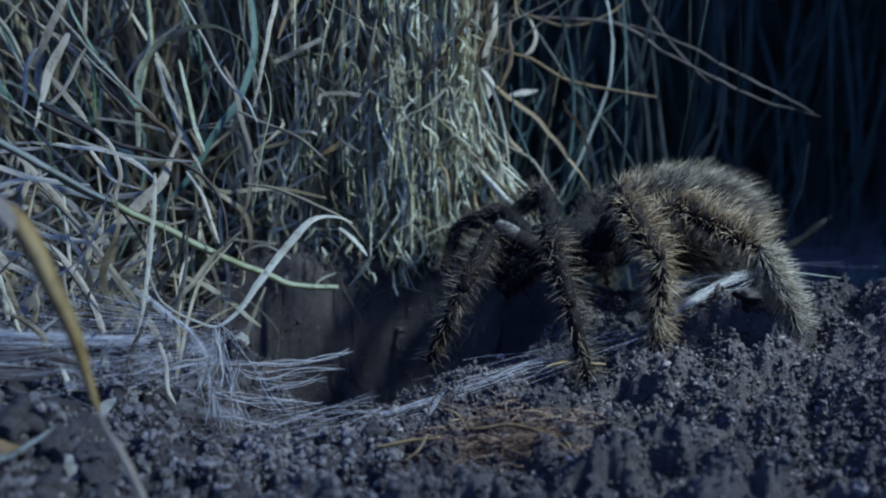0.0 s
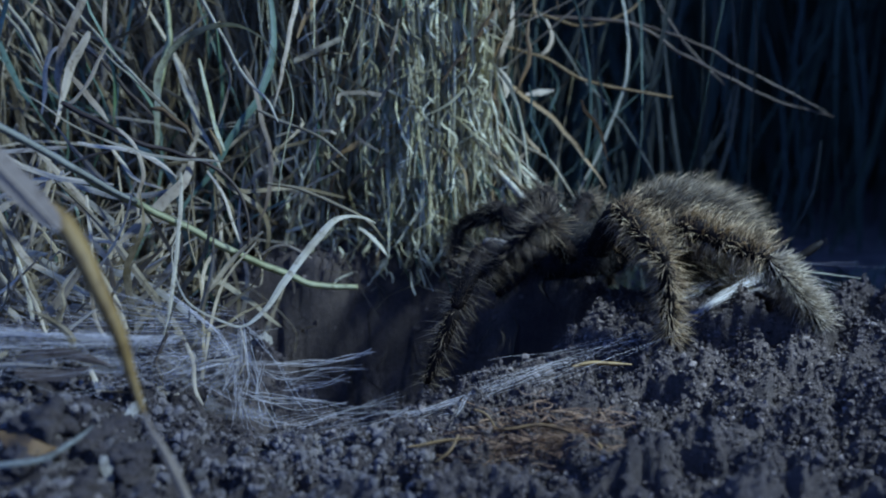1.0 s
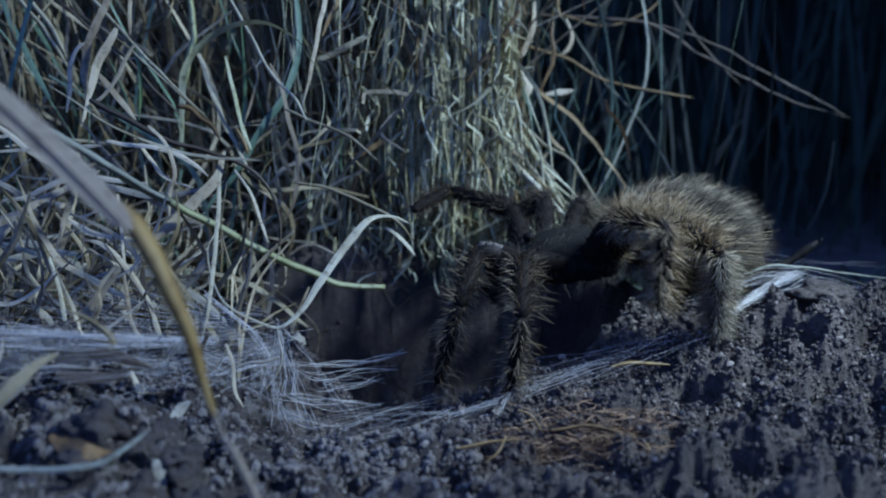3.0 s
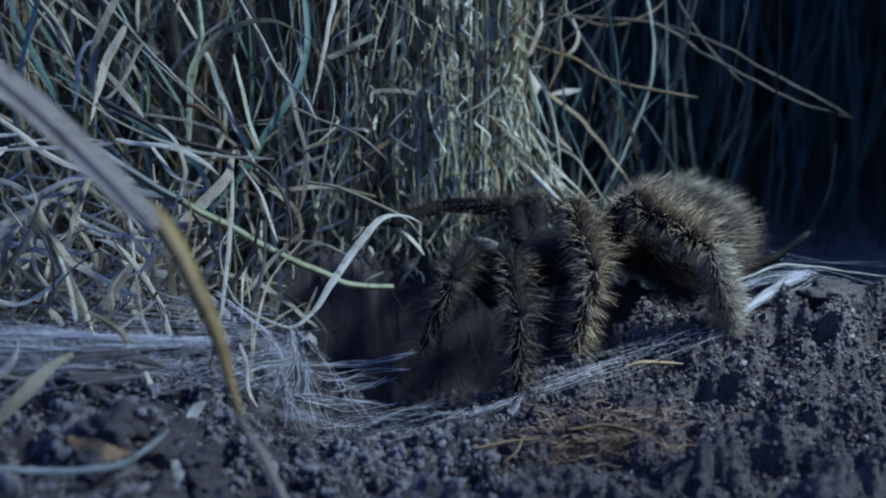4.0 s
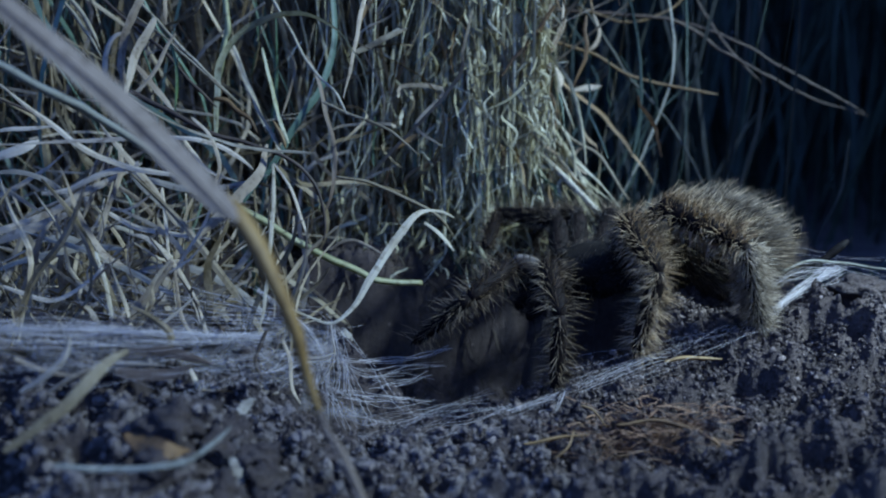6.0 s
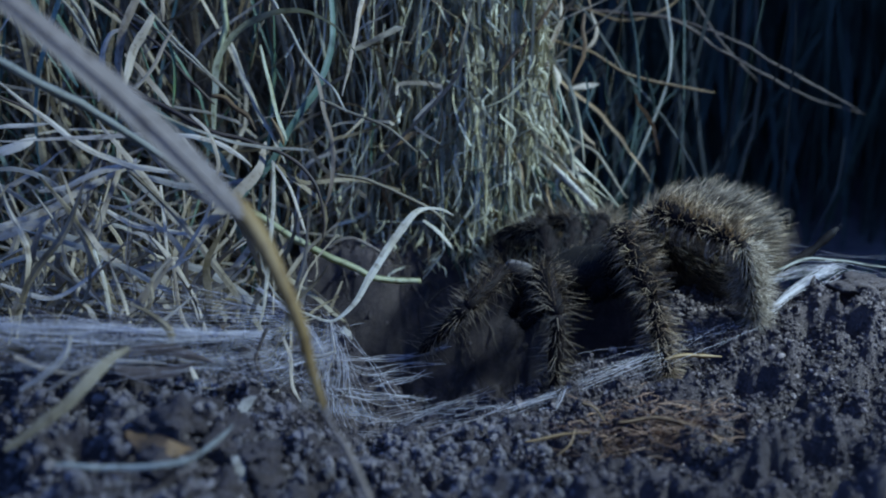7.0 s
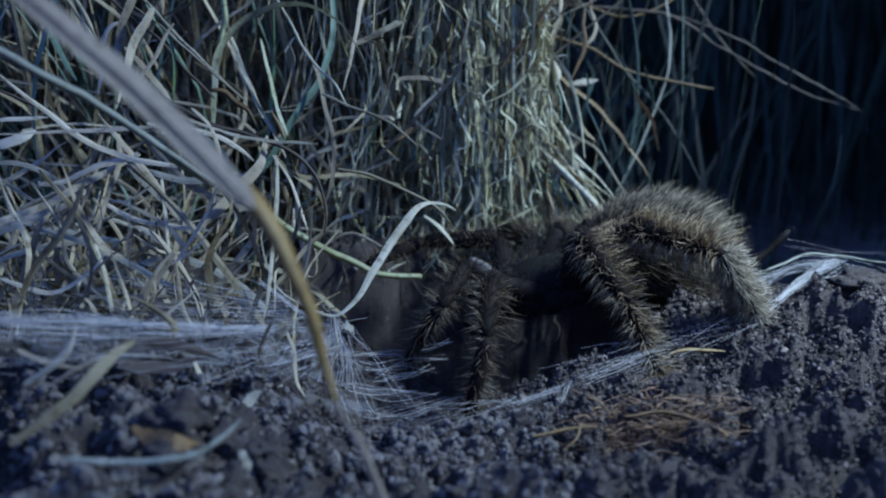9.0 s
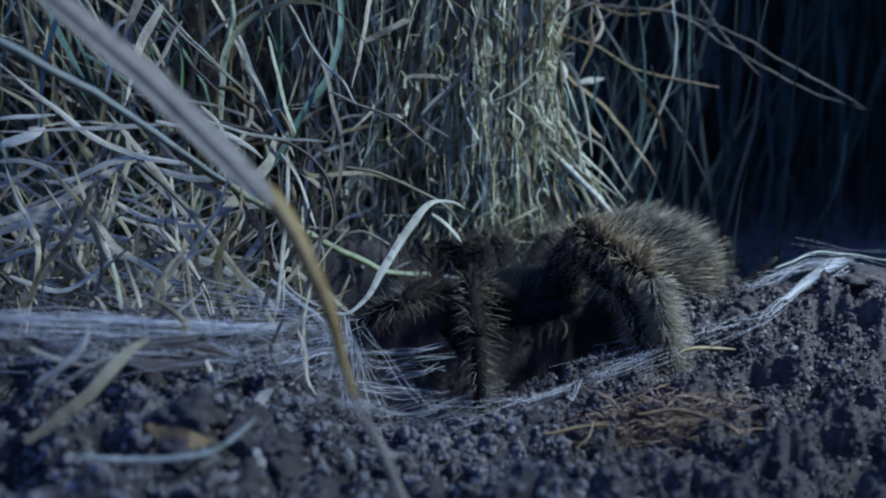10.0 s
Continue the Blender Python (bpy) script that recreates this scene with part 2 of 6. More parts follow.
def blade(name, mat, widths, points, tip=0.35, twist=0, label=""):
    """One leaf or stem of grass: widths in mm along it, tip the share of width left at its end."""
    n = 8 + 6 * len(points)
    line = spline(points, n)
    for i, p in enumerate(line):
        p += noise.noise_vector(p * 160 + Vector((len(points), i * 0.01, 0))) * 0.0004
    ws = []
    for i in range(n):
        u = i / (n - 1)
        end = min(1, (1 - u) / 0.18, 0.35 + u / 0.07)
        ws.append(width_at(widths, u) * 0.001 * (tip + (1 - tip) * end) * (1 + 0.12 * noise.noise(line[i] * 420)))
    verts, faces = [], []
    thick = 0.0011 if "straw" in name or "fibre" in name or "twig" in name else 0.00016
    ribbon(line, ws, thick, radians(twist), verts, faces)
    ob = mesh_object(name, verts, faces, mat, smooth_faces=thick > 0.001)
    tagged(ob, label or "dry blade of grass", "grass", "grass blades")
    return ob


def tube(line, radii, sides, verts, faces):
    n = len(line)
    start = len(verts)
    for i, c in enumerate(line):
        along = (line[min(i + 1, n - 1)] - line[max(i - 1, 0)]).normalized()
        ref = Vector((0, 0, 1)) if abs(along.z) < 0.9 else Vector((1, 0, 0))
        s = along.cross(ref).normalized()
        u = s.cross(along)
        for k in range(sides):
            a = 2 * math.pi * k / sides
            verts.append(c + (s * math.cos(a) + u * math.sin(a)) * radii[i])
    for i in range(n - 1):
        for k in range(sides):
            a, b = start + i * sides + k, start + i * sides + (k + 1) % sides
            faces.append((a, b, b + sides, a + sides))


# ---------------------------------------------------------------- ground: one sheet, dense where it is near
def smooth(a, b, v):
    u = min(1, max(0, (v - a) / (b - a)))
    return u * u * (3 - 2 * u)


def gauss(x, y, cx, cy, rx, ry):
    return math.exp(-((x - cx) / rx) ** 2 - ((y - cy) / ry) ** 2)


PIT = (-0.012, 0.2255)


def pit_share(x, y):
    """Below 1 inside the burrow's mouth."""
    return ((x - PIT[0]) / 0.047) ** 2 + ((y - PIT[1]) / 0.0355) ** 2


def ground_height(x, y):
    """The large form of the ground without its crumbs."""
    h = -0.006 + 0.26 * (min(max(y, 0.155), 0.212) - 0.155)
    h += 0.010 * gauss(x, y, -0.085, 0.14, 0.035, 0.03) + 0.006 * gauss(x, y, -0.095, 0.178, 0.03, 0.02)
    h -= 0.0035 * gauss(x, y, -0.012, 0.168, 0.03, 0.018)
    h -= 0.0100 * gauss(x, y, -0.026, 0.189, 0.032, 0.013)
    h += 0.001 * gauss(x, y, 0.02, 0.163, 0.02, 0.012)
    h -= 0.0100 * gauss(x, y, -0.040, 0.1785, 0.022, 0.0150)
    h += 0.0020 * gauss(x, y, -0.022, 0.160, 0.017, 0.008)
    h -= 0.0080 * gauss(x, y, 0.027, 0.1855, 0.012, 0.0080)
    back = smooth(0.02, 0.075, x)
    h -= back * 0.042 * smooth(0.212, 0.285, y)
    h += 0.004 * (1 - back) * smooth(0.235, 0.27, y)
    h -= 0.018 * smooth(-0.05, -0.085, x) * smooth(0.19, 0.225, y)
    e = pit_share(x, y)
    h -= 0.042 * (1 - smooth(0.62, 1.12, e + 0.12 * noise.noise(Vector((x * 110, y * 110, 3)))))
    h -= 0.030 * (1 - smooth(0.5, 1.1, ((x + 0.058) / 0.028) ** 2 + ((y - 0.233) / 0.023) ** 2))
    return max(h, -0.050)


def lump(x, y, size, seed):
    d = noise.voronoi(Vector((x / size, y / size, seed)), distance_metric="DISTANCE", exponent=2)[0][0]
    return math.sqrt(max(0.0, 1 - (d / 0.75) ** 2))


def clumping(x, y):
    """0 in the hollows between heaps of crumbs, 1 on the heaps."""
    n = noise.noise(Vector((x * 62, y * 62, 2.7))) + 0.55 * noise.noise(Vector((x * 140, y * 140, 6.1)))
    return smooth(-0.28, 0.30, n)


def soil_relief(x, y):
    w = noise.noise_vector(Vector((x * 350, y * 350, 0.3))) * 0.0014
    x, y = x + w.x, y + w.y
    heap = noise.noise(Vector((x * 48, y * 88, 2.7))) + 0.65 * noise.noise(Vector((x * 120, y * 210, 6.1)))
    h = 0.0098 * heap * (0.15 + 0.85 * smooth(1.6, 3.4, pit_share(x, y))) * (1 - 0.65 * gauss(x, y, -0.032, 0.158, 0.03, 0.024)) - 0.0030
    pit = noise.noise(Vector((x * 85, y * 150, 9.1))) + 0.4 * noise.noise(Vector((x * 210, y * 320, 3.9)))
    h -= 0.0080 * smooth(0.12, 0.45, pit) * smooth(1.6, 3.0, pit_share(x, y))
    h += 0.0034 * lump(x, y, 0.0078, 1.3) + 0.0026 * lump(x, y, 0.0034, 4.1) + 0.0014 * lump(x, y, 0.0017, 7.7)
    return h + 0.0009 * noise.noise(Vector((x * 520, y * 520, 5.5))) + 0.0006 * noise.noise(Vector((x * 1150, y * 1150, 1.5)))


def surface(x, y):
    near = smooth(0.42, 0.33, y) * smooth(0.03, 0.08, y) * smooth(0.24, 0.17, abs(x - 0.01))
    return ground_height(x, y) + (soil_relief(x, y) * near if near > 0 else 0)


def axis(lo, hi, step, far):
    out = list(np.arange(lo, hi, step))
    s, v = step, hi
    while v < far:
        out.append(v)
        s *= 1.35
        v += s
    s, v = step, lo
    left = []
    while v > -far:
        s *= 1.35
        v -= s
        left.append(v)
    return left[::-1] + out


def ground():
    xs, ys = axis(-0.125, 0.125, 0.00058, 60.0), axis(0.10, 0.255, 0.00058, 60.0)
    verts = [(x, y, surface(x, y)) for y in ys for x in xs]
    nx = len(xs)
    faces = [(j * nx + i, j * nx + i + 1, (j + 1) * nx + i + 1, (j + 1) * nx + i) for j in range(len(ys) - 1) for i in range(nx - 1)]
    ob = mesh_object("ground", verts, faces, SOIL)
    tagged(ob, "dry crumbly grey-brown soil sloping into a burrow", "ground", kind="structure")


ground()


# ---------------------------------------------------------------- loose crumbs and clods
def ico(level):
    bm = bmesh.new()
    bmesh.ops.create_icosphere(bm, subdivisions=level, radius=1)
    v = [q.co.copy() for q in bm.verts]
    f = [tuple(w.index for w in q.verts) for q in bm.faces]
    bm.free()
    return v, f


def small_solid():
    """A plain twelve-cornered grain, cheaper than the icosphere above."""
    g = (1 + 5 ** 0.5) / 2
    v = [Vector(q).normalized() for a in (-1, 1) for b in (-g, g) for q in ((0, a, b), (a, b, 0), (b, 0, a))]
    bm = bmesh.new()
    for q in v:
        bm.verts.new(q)
    bmesh.ops.convex_hull(bm, input=bm.verts)
    bm.verts.index_update()
    out = [q.co.copy() for q in bm.verts], [tuple(w.index for w in q.verts) for q in bm.faces]
    bm.free()
    return out


def lumpy(base, size, seed, rough=0.45):
    out = []
    for v in base:
        n = noise.noise(v * 1.3 + Vector((seed, 0, 0))) * 0.6 + noise.noise(v * 3.1 + Vector((0, seed, 0))) * 0.5
        n += noise.noise(v * 6.5 + Vector((seed, seed, 0))) * 0.35
        out.append(v * size * (1 + rough * n))
    return out


def crumbs(name, count, region, sizes, level, label, rng, heap, mat):
    """Loose crumbs, thick on the heaps and rare in the hollows."""
    base, tri = ico(level) if level else small_solid()
    shapes = [np.array(lumpy(base, 1.0, 7.3 * k, 0.95)) * np.array([rng.uniform(0.55, 1.35) for _ in range(3)]) for k in range(28)]
    tri = np.array(tri)
    verts, faces, k = [], [], 0
    for _ in range(count):
        x, y = rng.uniform(region[0], region[1]), rng.uniform(region[2], region[3])
        c = clumping(x, y)
        inside = pit_share(x, y) < 0.9
        if rng.random() > 0.72 + 0.28 * c or (inside and rng.random() < 0.45):
            continue
        s = sizes[0] + (sizes[1] - sizes[0]) * rng.random() ** 3.5
        turn = np.array(Euler((rng.uniform(0, 6), rng.uniform(0, 6), rng.uniform(0, 6))).to_matrix())
        place = np.array((x, y, surface(x, y) + s * 0.2 + heap * c * rng.random() ** 2))
        verts.append(shapes[rng.randrange(28)] @ turn.T * s + place)
        faces.append(tri + k)
        k += len(base)
    v, f = np.concatenate(verts), np.concatenate(faces)
    tagged(mesh_object(name, v.tolist(), f.tolist(), mat, smooth_faces=False), label, "soil", kind="stuff")


RNG = random.Random(4)
crumbs("soil_crumbs", 6000, (-0.125, 0.125, 0.095, 0.262), (0.00035, 0.0010), 2, "loose coarse crumbs of dry soil", RNG, 0.0010, CRUMB)
crumbs("fine_soil_crumbs", 58000, (-0.115, 0.115, 0.115, 0.235), (0.00022, 0.00075), 0, "loose fine crumbs of dry soil", RNG, 0.0014, CRUMB)
crumbs("ridge_crumbs", 20000, (-0.005, 0.098, 0.150, 0.216), (0.00022, 0.00070), 0, "fine loose crumbs of soil on the ridge", RNG, 0.0018, CRUMB)
# pale crumbs laid where the near soil comes out too dark
crumbs("pale_soil_crumbs", 11000, (-0.115, -0.008, 0.112, 0.174), (0.0003, 0.0011), 1, "pale crumbs of soil brightening the ground before a burrow", RNG, 0.0012, PALE_CRUMB)


def clods(count, region, sizes, rng):
    base, tri = ico(3)
    made = 0
    while made < count:
        x, y = rng.uniform(region[0], region[1]), rng.uniform(region[2], region[3])
        if pit_share(x, y) < 1.15 or clumping(x, y) < 0.5:
            continue
        s = rng.uniform(*sizes)
        verts = lumpy(base, s, rng.uniform(0, 99), 1.0)
        ob = mesh_object("soil_clod", [Vector((v.x, v.y, v.z * 0.8)) for v in verts], tri, CLOD)
        ob.location = (x, y, surface(x, y) + s * 0.15)
        tagged(ob, "rough clod of dry soil half sunk in the ground", "soil clod", "soil clods")
        made += 1


def husk():
    """A pale lump of old silk and soil that hangs over the burrow's edge."""
    base, tri = ico(3)
    ob = mesh_object("silk_husk", [v * 1.0 for v in lumpy(base, 0.0019, 5.0, 0.8)], tri, HUSK)
    # slid along the view line towards the camera so that the lamp reaches it
    ob.location = (-0.0490, 0.2015, 0.0045)
    tagged(ob, "small pale lump of silk-bound soil at the burrow's edge", "lump")


def ridge_clod():
    """The big broken clod that ends the ridge."""
    base, tri = ico(4)
    verts = [Vector((v.x * 1.5, v.y, v.z * 0.75)) for v in lumpy(base, 0.0048, 31.0, 0.8)]
    ob = mesh_object("soil_clod", verts, tri, CLOD)
    ob.location = (0.0800, 0.2105, 0.0130)
    tagged(ob, "large broken clod of soil on the ridge", "soil clod", "soil clods")


husk()
ridge_clod()
clods(90, (-0.11, 0.11, 0.10, 0.212), (0.0013, 0.0028), RNG)
clods(34, (-0.10, -0.03, 0.118, 0.16), (0.0018, 0.0036), RNG)


# ---------------------------------------------------------------- grass
def near_leaf(upper, lower, stem):
    """The broad leaf close before the lens: its blade, the rib along it and the golden sheath below."""
    leaf = new("broad_leaf")
    tagged(leaf, "broad grey dry leaf on a golden stalk bowing close by", "leaf")
    for name, mat, line, stops, thick, label in (
            ("leaf_blade", NEAR_LEAF, upper, (3.6, 4.2, 4.3, 4.3, 4.1, 3.0, 0.5), 0.00004, "flat grey leaf blade"),
            ("rib", NEAR_LEAF, [(x, y - 0.0006, z) for x, y, z in upper], (0.5, 0.6, 0.6, 0.5, 0.5), 0.0003, ""),
            ("sheath", GOLD_SHEATH, lower, (1.4, 3.3, 3.1, 2.6, 2.1, 1.5, 0.9), 0.0006, "golden brown sheath round the stalk"),
            ("stalk", NEAR_LEAF, stem, (0.7, 0.8, 1.2, 1.3, 1.2), 0.0004, "thin grey stalk")):
        n = 8 * len(line)
        path = spline(line, n)
        verts, faces = [], []
        ribbon(path, [width_at(stops, i / (n - 1)) * 0.001 * (1 + 0.06 * noise.noise(path[i] * 300)) for i in range(n)], thick, 0.3, verts, faces)
        mesh_object(name, verts, faces, mat, leaf, label, name == "sheath")


near_leaf([(-0.0889, 0.1231, 0.0749), (-0.0798, 0.122, 0.0673), (-0.0749, 0.1218, 0.063), (-0.0695, 0.1214, 0.0577), (-0.0651, 0.1207, 0.0533), (-0.0611, 0.1201, 0.0491), (-0.0594, 0.1196, 0.0473)], [(-0.0627, 0.1222, 0.0512), (-0.0599, 0.1214, 0.0484), (-0.057, 0.1199, 0.0443), (-0.0545, 0.1186, 0.0393), (-0.0519, 0.1181, 0.0328), (-0.0506, 0.1179, 0.0272), (-0.0488, 0.1166, 0.0217)], [(-0.0492, 0.1169, 0.0228), (-0.0475, 0.1160, 0.0190), (-0.0458, 0.1153, 0.0165), (-0.0431, 0.1148, 0.01), (-0.0403, 0.113, 0.0028)])
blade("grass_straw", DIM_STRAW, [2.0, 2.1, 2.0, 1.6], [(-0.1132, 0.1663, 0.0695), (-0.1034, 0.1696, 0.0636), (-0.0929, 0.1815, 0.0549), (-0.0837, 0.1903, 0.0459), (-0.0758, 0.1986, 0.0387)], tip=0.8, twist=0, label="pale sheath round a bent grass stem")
blade("grass_straw", GREEN_STEM, [1.9, 2.2, 2.2, 1.7], [(-0.085, 0.191, 0.0464), (-0.0803, 0.1949, 0.042), (-0.0671, 0.2077, 0.0309), (-0.0565, 0.2175, 0.022), (-0.0445, 0.2263, 0.014), (-0.0387, 0.2304, 0.0108), (-0.0289, 0.2337, 0.0096)], tip=0.9, twist=0, label="bent yellow-green grass stem at the burrow")
blade("dry_leaf", DRY_STRAW, [0.5, 0.8, 1.9, 1.6, 0.6, 0.45, 0.4, 0.4], [(-0.0223, 0.2134, 0.0311), (-0.0256, 0.2119, 0.0329), (-0.0297, 0.2102, 0.0333), (-0.0329, 0.207, 0.0321), (-0.0378, 0.202, 0.0265), (-0.0425, 0.1958, 0.0203), (-0.0462, 0.1908, 0.0151), (-0.0513, 0.1884, 0.0122), (-0.0571, 0.1882, 0.0146), (-0.0628, 0.1884, 0.0186), (-0.0655, 0.1898, 0.0243), (-0.0664, 0.1928, 0.0287), (-0.0652, 0.1956, 0.0322)], tip=0.5, twist=40, label="curled papery dry leaf hooked over the burrow")
blade("dry_leaf", PALE_LEAF, [1.0, 2.4, 2.6, 1.8], [(-0.0675, 0.2196, 0.048), (-0.0685, 0.2144, 0.0427), (-0.0717, 0.2095, 0.038), (-0.0774, 0.2045, 0.0325), (-0.0821, 0.2018, 0.028)], tip=0.4, twist=0, label="short pale dry leaf with a torn tip")
blade("grass_leaf", GREEN_STEM, [1.4, 2.0, 2.2, 1.6, 1.2, 1.0, 0.9], [(-0.0839, 0.2416, 0.0461), (-0.0828, 0.2414, 0.0595), (-0.0813, 0.24, 0.068), (-0.0752, 0.2391, 0.0747), (-0.0668, 0.2374, 0.0787), (-0.0585, 0.2339, 0.079), (-0.0515, 0.2308, 0.0757), (-0.0468, 0.2273, 0.0702), (-0.0436, 0.2247, 0.0641), (-0.0433, 0.2222, 0.0573), (-0.0451, 0.2194, 0.0482), (-0.047, 0.2158, 0.0358)], tip=0.5, twist=0, label="arching green blade of grass turning pale at the tip")
blade("grass_straw", GREEN_STEM, [2.0, 1.9], [(-0.0836, 0.257, 0.094), (-0.0822, 0.2529, 0.0848), (-0.0808, 0.249, 0.0765), (-0.0813, 0.2458, 0.0712), (-0.0829, 0.2427, 0.0609)], tip=0.9, twist=0, label="upright green stalk of grass")
blade("grass_leaf", PALE_LEAF, [1.4, 1.2, 0.8], [(-0.0419, 0.2401, 0.0931), (-0.0442, 0.2384, 0.0845), (-0.0467, 0.2347, 0.0713), (-0.0496, 0.2321, 0.0585)], tip=0.3, twist=0, label="straight pale grass leaf")
blade("grass_leaf", TEAL_LEAF, [1.6, 2.0, 2.0, 1.5], [(-0.0542, 0.2548, 0.0913), (-0.0525, 0.2514, 0.0762), (-0.0551, 0.2466, 0.0626), (-0.0614, 0.2428, 0.053), (-0.0671, 0.2389, 0.0427), (-0.076, 0.2349, 0.0311)], tip=0.6, twist=0, label="dull blue-green blade of grass")
blade("grass_straw", BROWN_STRAW, [1.8, 1.6, 1.1, 0.9], [(-0.0989, 0.2178, 0.06), (-0.0909, 0.2165, 0.0562), (-0.0808, 0.2149, 0.0513), (-0.0717, 0.2148, 0.0485), (-0.0624, 0.2146, 0.0451), (-0.0557, 0.2139, 0.0388), (-0.0535, 0.2129, 0.03), (-0.0538, 0.212, 0.0257)], tip=0.6, twist=0, label="thin brown straw sagging across the tangle")
blade("grass_leaf", PALE_LEAF, [1.5, 1.8, 1.7, 1.1], [(-0.1266, 0.1994, 0.0291), (-0.12, 0.2015, 0.0312), (-0.112, 0.2038, 0.0344), (-0.1041, 0.2075, 0.0394), (-0.095, 0.21, 0.044)], tip=0.4, twist=0, label="pale dry leaf lying across the tangle")
blade("grass_leaf", PALE_LEAF, [2.0, 2.6, 1.8], [(-0.1246, 0.204, 0.0462), (-0.1196, 0.204, 0.0475), (-0.116, 0.2062, 0.0494)], tip=0.3, twist=0, label="pale dry leaf of grass")
blade("grass_leaf", TEAL_LEAF, [1.4, 1.8, 1.2], [(-0.1313, 0.2478, 0.0865), (-0.1258, 0.2451, 0.0749), (-0.1205, 0.2416, 0.0649), (-0.1168, 0.2401, 0.0592)], tip=0.5, twist=0, label="dull green leaf of grass")
blade("grass_straw", DRY_STRAW, [1.2, 1.1, 0.9], [(-0.1067, 0.2416, 0.0878), (-0.0948, 0.2372, 0.0752), (-0.0842, 0.2323, 0.0648), (-0.074, 0.2288, 0.0559)], tip=0.5, twist=0, label="thin dry straw among tangled leaves")
blade("grass_straw", DRY_STRAW, [1.0, 1.1, 0.9], [(-0.0713, 0.2449, 0.0887), (-0.0645, 0.241, 0.0772), (-0.0577, 0.2372, 0.0658), (-0.0518, 0.2346, 0.0601), (-0.0488, 0.2322, 0.0545)], tip=0.5, twist=0, label="thin dry straw among tangled leaves")
blade("grass_leaf", DRY_STRAW, [1.2, 1.6, 1.4, 0.8], [(-0.0792, 0.2478, 0.0713), (-0.0757, 0.2436, 0.0625), (-0.0716, 0.2395, 0.0538), (-0.0675, 0.2359, 0.0475), (-0.0644, 0.2333, 0.0411)], tip=0.5, twist=0, label="thin pale leaf with a waved edge")
blade("grass_straw", DRY_STRAW, [1.1, 1.2, 1.0, 0.8], [(-0.0552, 0.2392, 0.057), (-0.0461, 0.236, 0.0536), (-0.0372, 0.2327, 0.0502), (-0.0306, 0.2301, 0.0447)], tip=0.5, twist=0, label="thin dry straw among tangled leaves")
blade("grass_straw", DRY_STRAW, [0.9, 1.1, 1.2, 0.8], [(-0.0513, 0.225, 0.0394), (-0.0428, 0.2262, 0.0378), (-0.0342, 0.227, 0.0341), (-0.0254, 0.2274, 0.0289), (-0.0209, 0.2281, 0.0235)], tip=0.5, twist=0, label="thin dry straw leaning over the burrow")
blade("grass_leaf", DRY_STRAW, [1.4, 1.6, 1.2], [(-0.0468, 0.2498, 0.0703), (-0.0406, 0.2512, 0.0734), (-0.0329, 0.2524, 0.0766)], tip=0.5, twist=0, label="short leaf of dry straw")
blade("grass_leaf", DRY_STRAW, [0.7, 1.0, 0.9, 0.6], [(-0.063, 0.1903, 0.0464), (-0.0625, 0.1878, 0.0395), (-0.063, 0.1848, 0.0304), (-0.0637, 0.1819, 0.0214), (-0.0652, 0.179, 0.0124)], tip=0.5, twist=0, label="narrow pale leaf standing at the web")
blade("grass_leaf", DRY_STRAW, [1.0, 1.8, 2.0, 1.4], [(-0.0973, 0.1321, 0.0096), (-0.0908, 0.1356, 0.0136), (-0.0861, 0.1405, 0.0183), (-0.0823, 0.1469, 0.0204)], tip=0.5, twist=0, label="pale dry leaf lying on the soil")
blade("dry_leaf", DIM_STRAW, [0.5, 0.8, 0.9, 0.7, 0.4], [(-0.0882, 0.1264, 0.0096), (-0.0806, 0.1278, 0.0085), (-0.0718, 0.1293, 0.0082), (-0.0666, 0.1324, 0.0096), (-0.0637, 0.1357, 0.0114)], tip=0.5, twist=0, label="bent pale straw lying on the soil")
blade("dry_leaf", DEAD_LEAF, [1.0, 3.2, 3.6, 1.0], [(-0.0815, 0.1395, 0.0088), (-0.0786, 0.1385, 0.0078), (-0.0745, 0.1345, 0.0082), (-0.0708, 0.1375, 0.0066)], tip=0.3, twist=0, label="small brown dead leaf on the soil")
blade("dry_leaf", HUSK, [1.0, 2.6, 2.4, 1.2], [(-0.0648, 0.1412, 0.0036), (-0.0640, 0.1402, 0.0026), (-0.0634, 0.1396, 0.0012), (-0.0628, 0.1388, -0.0002)], tip=0.5, twist=0, label="bleached chip of dead leaf on the soil")
blade("dry_leaf", HUSK, [1.0, 2.0, 2.2, 0.8], [(-0.0668, 0.1560, 0.0028), (-0.0661, 0.1590, 0.0036), (-0.0652, 0.1605, 0.0046), (-0.0638, 0.1615, 0.0056)], tip=0.5, twist=0, label="short bleached strip of dead leaf on the soil")
blade("twig", BROWN_STRAW, [0.6, 1.0, 0.7], [(-0.0639, 0.1714, 0.006), (-0.0652, 0.1723, 0.0099), (-0.0634, 0.1741, 0.014), (-0.0626, 0.1743, 0.0152)], tip=0.4, twist=0, label="little dark thorn of dead stalk")
blade("grass_straw", PALE_LEAF, [0.7, 0.8, 0.6], [(-0.051, 0.1884, 0.012), (-0.0504, 0.188, 0.0056), (-0.0517, 0.1871, 0.0013), (-0.0542, 0.1866, -0.0018)], tip=0.6, twist=0, label="fine dry thread of grass on the web")
